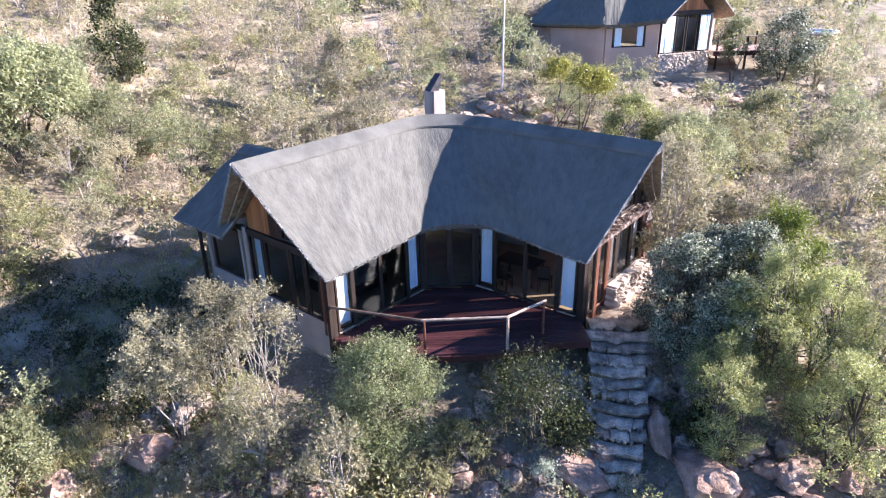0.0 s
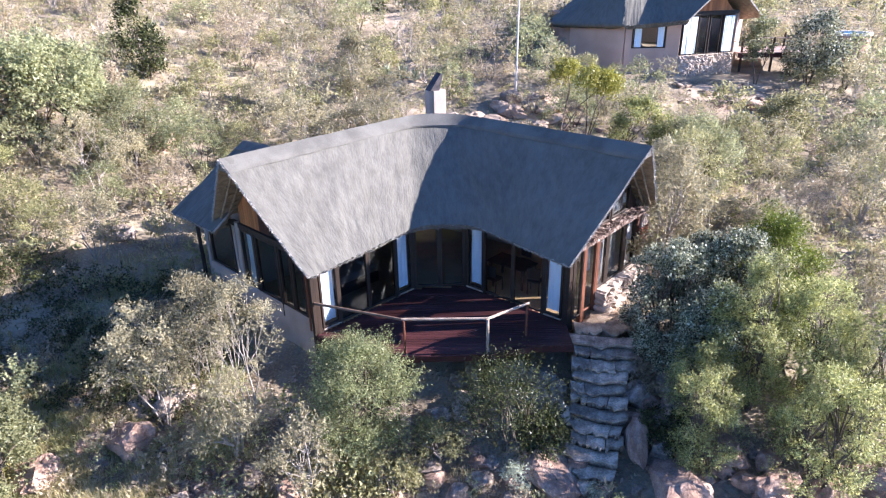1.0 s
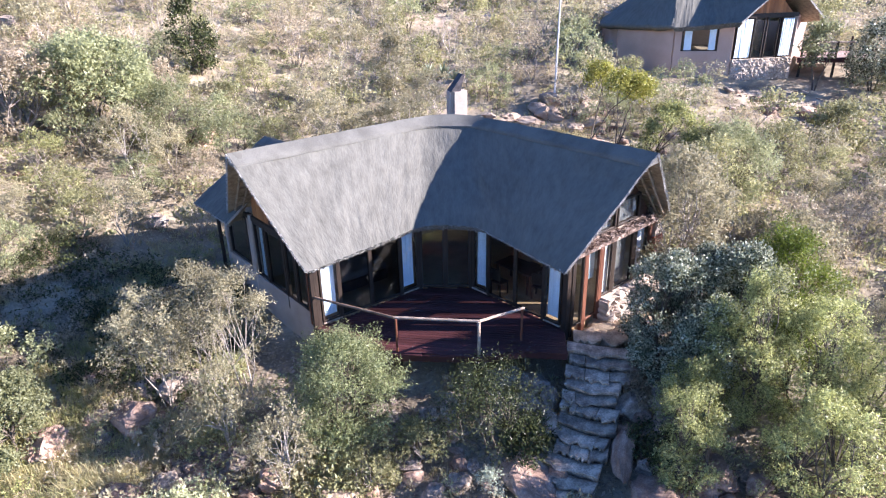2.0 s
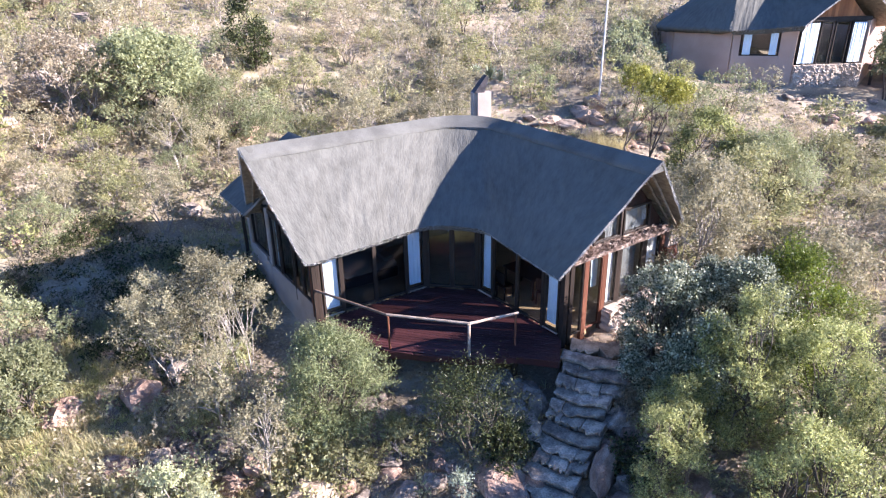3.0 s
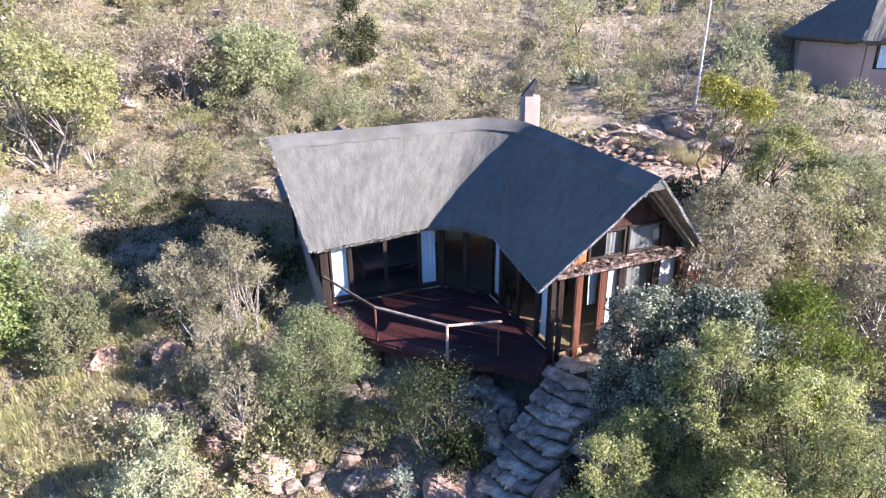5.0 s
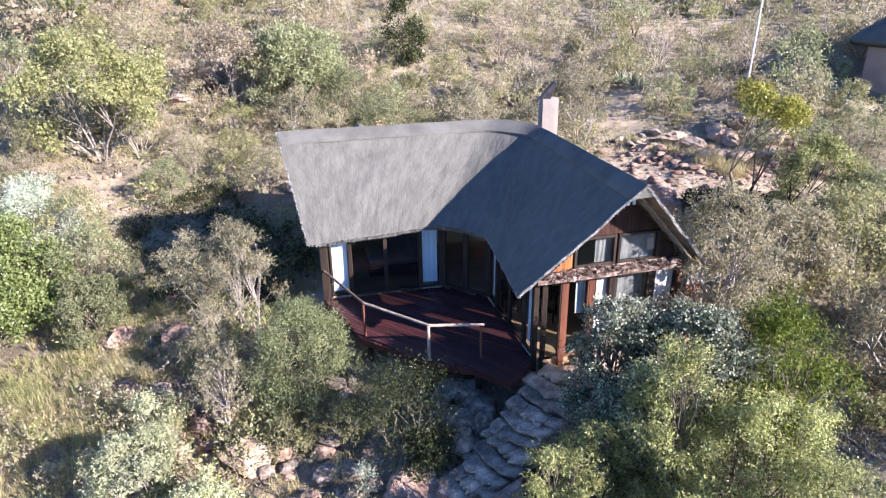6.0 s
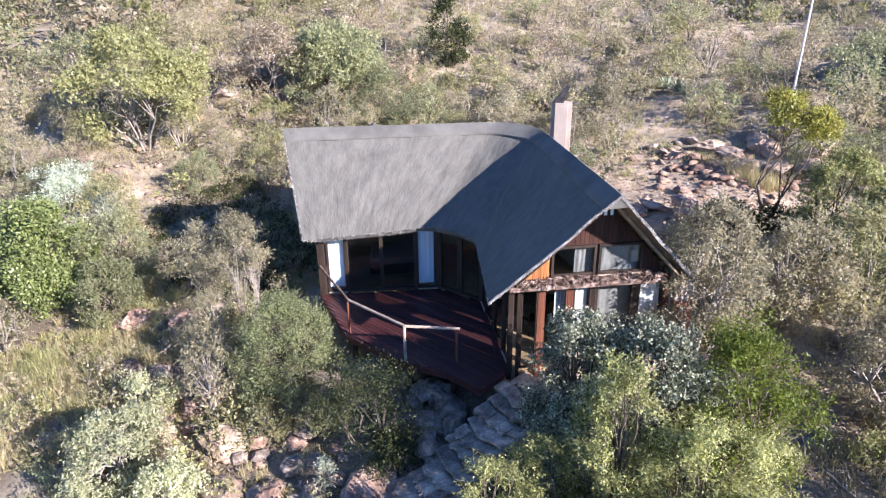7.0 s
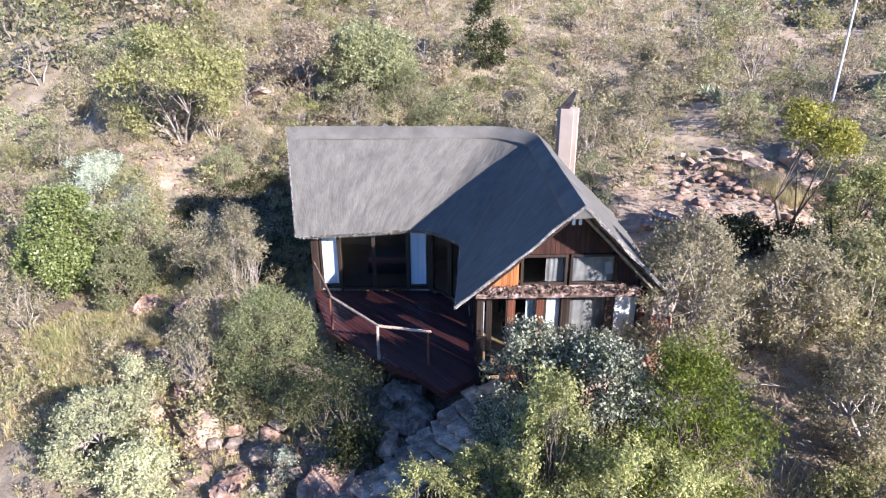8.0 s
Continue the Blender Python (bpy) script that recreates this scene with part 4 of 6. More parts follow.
# ---------------------------------------------------------------- rocks
def rock_mesh(seed, sub=3, flat=0.7, material=ROCK):
    """A broken boulder: a ball cut by random planes, cracked and roughened. About 2 across."""
    rnd = random.Random(seed)
    bm = bmesh.new()
    bmesh.ops.create_icosphere(bm, subdivisions=sub, radius=1.25)
    planes = [(Vector((rnd.gauss(0, 1), rnd.gauss(0, 1), rnd.gauss(0, 0.7))).normalized(), rnd.uniform(0.68, 1.05)) for _ in range(13)]
    for v in bm.verts:
        p = v.co.copy()
        for nrm, dist in planes:
            k = p.dot(nrm) - dist
            if k > 0:
                p -= nrm * k
        ridged = 1 - abs(noise.noise(p * 1.4 + Vector((seed * 3.1, 0, 0))))
        p *= 0.84 + 0.14 * ridged + 0.15 * noise.noise(p * 2.3 + Vector((0, seed, 0))) + 0.07 * noise.noise(p * 6 + Vector((0, 0, seed))) + 0.03 * noise.noise(p * 14)
        v.co = (p.x, p.y * 0.85, p.z * flat)
    me = bpy.data.meshes.new("rock")
    bm.to_mesh(me)
    bm.free()
    me.materials.append(material)
    me.polygons.foreach_set("use_smooth", [True] * len(me.polygons))
    me.set_sharp_from_angle(angle=radians(20))
    return me


ROCKS_RED = [rock_mesh(s, 4, 0.72, ROCK) for s in range(6)]
ROCKS_TAN = [rock_mesh(s + 10, 4, 0.72, TANROCK) for s in range(4)]
ROCKS_GREY = [rock_mesh(s + 20, 4, 0.75, GREYROCK) for s in range(6)]
PEBBLES = {"red": [rock_mesh(s + 30, 3, 0.72, ROCK) for s in range(5)], "grey": [rock_mesh(s + 50, 3, 0.75, GREYROCK) for s in range(5)]}


def chunk_mesh(seed, material):
    """A small sharp-edged broken stone."""
    rnd = random.Random(seed)
    bm = bmesh.new()
    for _ in range(16):
        p = Vector((rnd.gauss(0, 1), rnd.gauss(0, 1), rnd.gauss(0, 1))).normalized() * rnd.uniform(0.75, 1.15)
        bm.verts.new((p.x, p.y * 0.8, p.z * 0.6))
    hull = bmesh.ops.convex_hull(bm, input=bm.verts)
    bmesh.ops.delete(bm, geom=[v for v in hull["geom_interior"] if isinstance(v, bmesh.types.BMVert)], context="VERTS")
    bmesh.ops.triangulate(bm, faces=bm.faces)
    me = bpy.data.meshes.new("rock")
    bm.to_mesh(me)
    bm.free()
    me.materials.append(material)
    return me


ROCKS_SMALL = [chunk_mesh(s + 40, ROCK if s % 2 else GREYROCK) for s in range(10)]


def rock(x, y, size, kind="red", sink=0.35, rnd=random, z=None, tall=1.0, wide=1.0, rz=None, label="", group="boulders on the slope"):
    pool = {"red": ROCKS_RED, "grey": ROCKS_GREY, "tan": ROCKS_TAN, "broken": ROCKS_SMALL, "small": ROCKS_SMALL}[kind]
    if size < 0.42 and kind in PEBBLES:
        pool = PEBBLES[kind]
    ob = new("boulder" if size > 0.45 else "rock", rnd.choice(pool))
    zz = (ground_z(x, y) if z is None else z) + size * (0.7 * tall - 2 * 0.7 * tall * sink * 0.6)
    ob.matrix_basis = pose(x, y, zz, rnd.uniform(-9, 9), rnd.uniform(-9, 9), rnd.uniform(0, 360) if rz is None else rz) @ Matrix.Diagonal((size * wide, size, size * tall, 1))
    text = label or ("weathered reddish sandstone boulder half sunk in the soil" if kind == "red" else "lichen-grey boulder half sunk in the soil" if kind == "grey" else "pale tan sandstone boulder among grass" if kind == "tan" else "angular broken sandstone block on bare soil" if kind == "broken" else "small broken stone lying on the soil")
    return tagged(ob, text, "rock", group)


rr = random.Random(5)
# boulders known one by one: place, size, kind, proportions
for x, y, s, kind, tall, wide in (
        (6.3, 12.1, 0.85, "red", 0.8, 1.25), (7.7, 13.1, 0.55, "red", 0.85, 1.2), (8.7, 12.3, 0.6, "red", 0.8, 1.2),
        (5.95, 14.95, 0.5, "grey", 0.9, 1.2), (6.7, 15.2, 0.55, "grey", 1.0, 1.1), (6.6, 14.2, 0.5, "grey", 0.8, 1.2), (7.4, 14.5, 0.45, "grey", 0.9, 1.1),
        (3.3, 15.5, 0.5, "grey", 0.9, 1.1), (2.55, 15.65, 0.42, "grey", 1.0, 1.1), (3.0, 14.85, 0.5, "grey", 0.8, 1.0), (2.1, 15.5, 0.45, "grey", 0.9, 1.1), (3.75, 15.0, 0.35, "grey", 1.2, 0.9), (3.6, 14.2, 0.4, "grey", 1.0, 1.0),
        (3.2, 12.6, 0.75, "red", 0.8, 1.4), (4.0, 12.9, 0.4, "red", 0.9, 1.0), (1.6, 12.3, 0.35, "grey", 1.1, 1.0), (1.0, 11.9, 0.4, "grey", 0.8, 1.1), (0.4, 12.3, 0.35, "red", 0.8, 1.0),
        (-1.22, 11.2, 0.74, "tan", 0.75, 1.1), (-3.18, 10.1, 0.52, "tan", 0.8, 1.0), (-2.5, 9.9, 0.4, "tan", 0.7, 1.2), (-7.75, 13.15, 0.7, "red", 0.9, 1.15), (-9.6, 12.1, 0.6, "red", 0.8, 1.25), (-8.4, 12.6, 0.36, "grey", 0.8, 1.2), (-7.9, 14.4, 0.5, "grey", 0.9, 1.1), (-7.0, 14.6, 0.55, "grey", 0.9, 1.2),
        (-3.1, 11.8, 0.4, "red", 1.0, 1.1), (-8.9, 13.0, 0.34, "red", 0.8, 1.3), (-5.7, 11.3, 0.45, "grey", 1.0, 0.9), (-6.5, 10.8, 0.5, "red", 0.8, 1.1), (-3.4, 11.2, 0.4, "red", 0.9, 1.0), (-4.2, 12.2, 0.45, "grey", 0.9, 1.0),
        (9.9, 12.2, 0.5, "red", 0.8, 1.1), (10.9, 12.6, 0.55, "red", 0.8, 1.2), (8.0, 11.5, 0.45, "grey", 0.8, 1.1), (11.6, 13.4, 0.4, "red", 0.9, 1.0), (0.3, 10.3, 0.55, "tan", 0.7, 1.4), (1.4, 10.8, 0.5, "red", 0.7, 1.2),
        (0.2, 34.0, 0.43, "broken", 0.8, 1.3), (-1.5, 34.9, 0.4, "broken", 0.9, 1.2), (1.1, 34.1, 0.36, "red", 0.8, 1.2), (3.0, 29.05, 0.6, "red", 1.15, 0.9), (3.55, 28.45, 0.6, "red", 0.9, 1.1), (1.9, 28.9, 0.6, "broken", 0.7, 1.4), (1.5, 28.2, 0.42, "red", 0.8, 1.4), (-0.6, 34.4, 0.36, "broken", 0.8, 1.2), (1.5, 35.4, 0.4, "broken", 0.8, 1.3), (2.1, 30.9, 0.3, "red", 0.8, 1.3), (3.2, 32.6, 0.36, "broken", 0.7, 1.4), (2.2, 33.0, 0.29, "broken", 0.8, 1.2), (4.4, 29.2, 0.34, "red", 0.8, 1.1), (-0.1, 36.2, 0.43, "broken", 0.8, 1.2), (3.5, 34.2, 0.6, "tan", 0.6, 1.5), (4.6, 34.6, 0.6, "tan", 0.6, 1.5), (2.3, 35.3, 0.6, "tan", 0.7, 1.3), (1.2, 35.6, 0.6, "tan", 0.7, 1.2), (3.0, 36.6, 0.6, "tan", 0.8, 1.0), (5.6, 35.2, 0.6, "tan", 0.7, 1.2), (3.35, 36.7, 0.75, "tan", 0.6, 1.5), (5.3, 37.3, 0.8, "tan", 0.6, 1.4), (3.3, 38.4, 0.75, "tan", 0.75, 1.3), (5.0, 38.8, 0.6, "tan", 0.6, 1.5), (2.5, 37.5, 0.6, "tan", 0.6, 1.3),
        (-14.6, 30.6, 0.9, "red", 0.8, 1.3), (-18.0, 29.0, 0.7, "grey", 0.8, 1.2), (-16.9, 30.0, 0.6, "grey", 0.8, 1.1), (-25.4, 28.2, 1.1, "grey", 0.8, 1.2), (-24.4, 26.2, 0.9, "grey", 0.8, 1.2), (-23.8, 24.3, 0.9, "grey", 0.8, 1.3), (-26.3, 25.5, 1.0, "red", 0.8, 1.2), (-24.5, 34.2, 1.2, "red", 0.7, 1.3), (-27.0, 33.5, 1.0, "grey", 0.8, 1.2), (-12.5, 22.5, 0.5, "grey", 0.8, 1.2),
        (17.8, 39.6, 0.7, "red", 0.7, 1.3), (16.6, 40.2, 0.6, "grey", 0.7, 1.2), (19.2, 38.8, 0.7, "red", 0.7, 1.2), (15.4, 39.4, 0.5, "red", 0.7, 1.2), (-10.2, 37.0, 0.7, "red", 0.8, 1.2), (-29.6, 36.5, 1.2, "grey", 0.7, 1.3), (-35, 38, 1.3, "grey", 0.7, 1.3), (-38, 35, 1.1, "red", 0.7, 1.3)):
    rock(x, y, s, kind, 0.3, rr, None, tall, wide)
rock(5.6, 13.3, 0.36, "red", 0.15, rr, None, 1.5, 2.2, 82, "tall reddish sandstone slab set beside the steps")
for _ in range(24):
    rock(rr.uniform(-1.5, 3.6), rr.uniform(14.0, 15.8), rr.uniform(0.18, 0.42), "grey", 0.3, rr, None, rr.uniform(0.7, 1.1), rr.uniform(0.9, 1.3))
for _ in range(26):
    rock(rr.uniform(5.9, 9.0), rr.uniform(12.2, 15.6), rr.uniform(0.16, 0.4), rr.choice(("grey", "red")), 0.3, rr, None, rr.uniform(0.7, 1.0), rr.uniform(0.9, 1.3))
for _ in range(22):
    rock(rr.uniform(-1.0, 3.9), rr.uniform(10.2, 13.0), rr.uniform(0.15, 0.4), rr.choice(("grey", "red")), 0.3, rr, None, rr.uniform(0.6, 1.0), rr.uniform(0.9, 1.4))
# loose stones, thick on the front slope and among the ledges behind
for cx, cy, sx, sy, n, s0, s1 in ((-5.1, 11.85, 0.6, 0.55, 110, 0.09, 0.24), (-4.2, 11.3, 0.8, 0.6, 30, 0.12, 0.28), (2.0, 12.0, 3.0, 1.2, 40, 0.1, 0.32), (8.5, 12.8, 2.5, 1.2, 25, 0.1, 0.3), (-8, 12, 2, 1.5, 20, 0.12, 0.3)):
    for _ in range(n):
        rock(rr.gauss(cx, sx), rr.gauss(cy, sy), rr.uniform(s0, s1), "small", 0.25, rr, None, rr.uniform(0.6, 1.0), rr.uniform(0.8, 1.4), group="loose stones")


def rubble(name, label, meshes, patches, seed):
    """Broken stones of a rocky patch as one object. patches: x, y, spread x, spread y, count, least and largest size."""
    rnd = random.Random(seed)
    V, F, M, base = [], [], [], 0
    mats = [ROCK, GREYROCK]
    for cx, cy, sx, sy, n, s0, s1 in patches:
        for _ in range(n):
            me = rnd.choice(meshes)
            v = np.empty(len(me.vertices) * 3)
            me.vertices.foreach_get("co", v)
            v = v.reshape(-1, 3)
            f = np.empty(len(me.loops), dtype=np.int64)
            me.loops.foreach_get("vertex_index", f)
            x, y, s, a = rnd.gauss(cx, sx), rnd.gauss(cy, sy), s0 + (s1 - s0) * rnd.random() ** 2, rnd.uniform(0, 6.28)
            w = np.stack([(v[:, 0] * math.cos(a) * 1.2 - v[:, 1] * math.sin(a)) * s + x, (v[:, 0] * math.sin(a) * 1.2 + v[:, 1] * math.cos(a)) * s + y, v[:, 2] * s * 0.8 + ground_z(x, y) + 0.12 * s], 1)
            V.append(w)
            F.append(f.reshape(-1, 3) + base)
            M.append(np.full(len(f) // 3, 0 if rnd.random() < 0.85 else 1))
            base += len(v)
    V, F, M = np.concatenate(V), np.concatenate(F), np.concatenate(M)
    me = bpy.data.meshes.new(name)
    me.vertices.add(len(V))
    me.vertices.foreach_set("co", V.ravel())
    me.loops.add(F.size)
    me.loops.foreach_set("vertex_index", F.ravel())
    me.polygons.add(len(F))
    me.polygons.foreach_set("loop_start", np.arange(0, F.size, 3))
    me.polygons.foreach_set("material_index", M)
    me.update(calc_edges=True)
    for m in mats:
        me.materials.append(m)
    return tagged(new(name, me), label, "rubble", kind="stuff")


rubble("rubble", "scattered reddish broken stones on bare soil", ROCKS_SMALL, ((-5.1, 11.85, 0.65, 0.6, 110, 0.09, 0.24), (3.0, 33.2, 2.4, 1.2, 240, 0.05, 0.36), (2.4, 29.0, 2.4, 1.6, 70, 0.04, 0.2), (4.0, 35.4, 3.0, 1.2, 90, 0.08, 0.42), (17, 40.3, 2.5, 1.5, 60, 0.1, 0.5), (-22, 27, 5, 5, 60, 0.1, 0.5), (-18.5, 16.5, 2.5, 1.5, 30, 0.1, 0.4), (-30, 35, 6, 4, 40, 0.15, 0.7)), 12)


# ---------------------------------------------------------------- the neighbouring lodge
far = thing("neighbour_lodge", 0, 0, 0, "pink plastered lodge with grey thatch behind the scrub", "house")
far.matrix_basis = Matrix()
lodge_parent, lodge = lodge, far
FW, FL, FC, FR = Vector((7.6, 46.4, 0)), Vector((10.75, 44.1, 0)), Vector((14.25, 44.25, 0)), Vector((18.2, 45.85, 0))
HIP = Vector((11.2, 47.3, 9.9))
thatch_roof(far, (HIP, (12.6, 48.4, 10.0), (13.6, 48.4, 9.7), (17.1, 44.1, 8.95)), ((10.5, 43.4, 6.25), (11.9, 43.55, 6.3), (12.9, 43.7, 6.35), (14.2, 42.6, 6.6)),
            ((7.0, 55, 6.2), (12, 56.5, 6.2), (15.5, 56.5, 6.2), (20.2, 46.5, 6.5)), 81, 24, 0.35, (0.03, 0.03), 21, 0.12, 900)
hip_n = 31
hip_ridge = np.array([tuple(HIP + Vector((0.04, -0.05, 0)) * (k / 30 - 0.5)) for k in range(hip_n)])
hip_at = np.linspace(0, 1, hip_n)
hip_eave = np.stack([np.interp(hip_at, (0, 0.5, 0.6, 1), c) for c in ((7.0, 6.3, 6.8, 10.5), (55, 47.6, 46.2, 43.4), (6.2, 6.2, 6.2, 6.25))], 1)
hv, hf, _, _, huv = slope(hip_ridge, hip_eave, 24, 0.35, 31)
hip = part("thatch_slope", mesh_of("thatch_slope", hv, hf, THATCH, True), None, far, "weathered grey thatch")
loops = np.empty(len(hip.data.loops), dtype=np.int64)
hip.data.loops.foreach_get("vertex_index", loops)
hip.data.uv_layers.new(name="metres").data.foreach_set("uv", huv[loops].ravel())
zb = 2.6
wa, wb = on(FL, FC, 0.12), on(FL, FC, 0.75)
wall_piece("wall", FL, wa, zb, 6.7, 0.25, PINK, far)
wall_piece("wall", wb, FC, zb, 6.7, 0.25, PINK, far)
wall_piece("wall", wa, wb, zb, 4.78, 0.25, PINK, far)
wall_piece("wall", FW, FL, zb, 6.7, 0.25, PINK, far)
wall_piece("wall", FW, Vector((7.0, 53.0, 0)), zb, 6.7, 0.25, PINK, far)
wall_piece("wall", Vector((7.0, 53.0, 0)), Vector((21.0, 52.5, 0)), zb, 6.7, 0.25, PINK, far)
wall_piece("wall", FR, Vector((21.0, 52.5, 0)), zb, 6.7, 0.25, PINK, far)
panel(wa, wb, 4.78, 6.45, frame_w=0.09, sill=True)
for f, g in ((0.08, 0.28), (0.75, 0.93)):
    tagged(curtain(on(wa, wb, f) + Vector((0, -0.1, 0)), on(wa, wb, g) + Vector((0, -0.1, 0)), 4.85, 6.4, 4, "white curtain drawn beside a window of the pink lodge"), group="curtains of the pink lodge")
fplinth = wall_piece("plinth_wall", FC, FR, 2.3, 4.25, 0.3, PALESTONE, far, "rough pale stone plinth")
clad(fplinth, FR, FC, 2.5, 4.22, 0.23, 0.0, 5)
for a, b in ((0.03, 0.3), (0.32, 0.5), (0.53, 0.74), (0.76, 0.97)):
    panel(on(FC, FR, a), on(FC, FR, b), 4.25, 6.7)
for a, b in ((0.04, 0.28), (0.78, 0.96)):
    tagged(curtain(on(FC, FR, a) + Vector((0.05, -0.1, 0)), on(FC, FR, b) + Vector((0.05, -0.1, 0)), 4.35, 6.6, 5, "white curtain drawn behind the gable glass of the pink lodge"), group="curtains of the pink lodge")
bm = bmesh.new()
beam(bm, on(FC, FR, -0.03) + Vector((0, 0, 6.8)), on(FC, FR, 1.03) + Vector((0, 0, 6.8)), 0.2, 0.22)
part("lintel", bm, DARKWOOD, far)
GF = lambda v, z=0.0, u=0.0: Vector((*(on(FC, FR, 0.5 - v / (FR - FC).length) + Vector((-0.4, 0.92, 0)) * u).xy, z))
gable_boards(GF, 1.9, -1.9, 0.2, lambda v: 6.92, lambda v: 8.75 - abs(v) * 1.0, ORANGEWOOD, 0.0)
lodge = lodge_parent
fdeck = thing("neighbour_deck", 0, 0, 0, "red-brown timber deck beside the pink lodge", "deck")
for k in range(24):
    bm = bmesh.new()
    box(bm, (21.2, 46.5 + k * 0.15, 4.1), (4.6, 0.14, 0.05), 0, 0.005)
    part("plank", bm, SUNLITDECK, fdeck)
for x, y in ((19.2, 46.6), (21.2, 46.5), (23.3, 46.5), (23.3, 49.8), (19.2, 49.8)):
    bm = bmesh.new()
    pole(bm, (x, y, ground_z(x, y) - 0.3), (x, y, 5.1), 0.09, 0.08)
    part("post", bm, DARKWOOD, fdeck)
for z in (5.05,):
    bm = bmesh.new()
    pole(bm, (19.2, 46.5, z), (23.4, 46.5, z), 0.06, 0.05)
    part("handrail", bm, GREYPOLE, fdeck)
bm = bmesh.new()
beam(bm, (18.9, 46.4, 3.95), (23.5, 46.4, 3.95), 0.06, 0.3)
part("fascia", bm, DECKWOOD, fdeck)
# round plunge pool beyond
px, py = 28.7, 51.6
pz = 4.75
pool = thing("plunge_pool", px, py, pz, "round raised plunge pool with pale rim and blue water", "pool")


def ring_mesh(name, r0, r1, z0, z1, material, n=40):
    v, f = [], []
    for k in range(n):
        a = 2 * math.pi * k / n
        c, s = math.cos(a), math.sin(a)
        v += [(r0 * c, r0 * s, z1), (r1 * c, r1 * s, z1), (r1 * c, r1 * s, z0), (r0 * c, r0 * s, z0)]
    for k in range(n):
        i, j = 4 * k, 4 * ((k + 1) % n)
        f += [(i, i + 1, j + 1, j), (i + 1, i + 2, j + 2, j + 1), (i + 2, i + 3, j + 3, j + 2), (i + 3, i, j, j + 3)]
    return mesh_of(name, v, f, material)


part("rim", ring_mesh("rim", 1.22, 1.48, -0.06, 0.1, POOLRIM), None, pool, "pale concrete rim")
part("basin_wall", ring_mesh("basin_wall", 1.24, 1.4, -2.5, -0.06, ROCK), None, pool)
part("water", ring_mesh("water", 0.01, 1.24, -0.3, 0.02, POOLWATER), None, pool, "blue pool water")

# flag pole behind
mast = thing("mast_pole", 3.5, 38.2, ground_z(3.5, 38.2) - 0.2, "tall thin pale pole standing in the scrub", "pole")
bm = bmesh.new()
pole(bm, (0, 0, 0), (0.15, 0, 11), 0.058, 0.042, 8)
part("shaft", bm, POLEWHITE, mast)


# ---------------------------------------------------------------- trees and bushes
def tube(verts, faces, p, q, r0, r1, sides=5):
    d = (q - p)
    rot = d.to_track_quat("Z", "Y").to_matrix()
    k = len(verts)
    for c, r in ((p, r0), (q, r1)):
        for i in range(sides):
            a = 2 * math.pi * i / sides
            verts.append(c + rot @ Vector((math.cos(a) * r, math.sin(a) * r, 0)))
    for i in range(sides):
        faces.append((k + i, k + (i + 1) % sides, k + sides + (i + 1) % sides, k + sides + i))


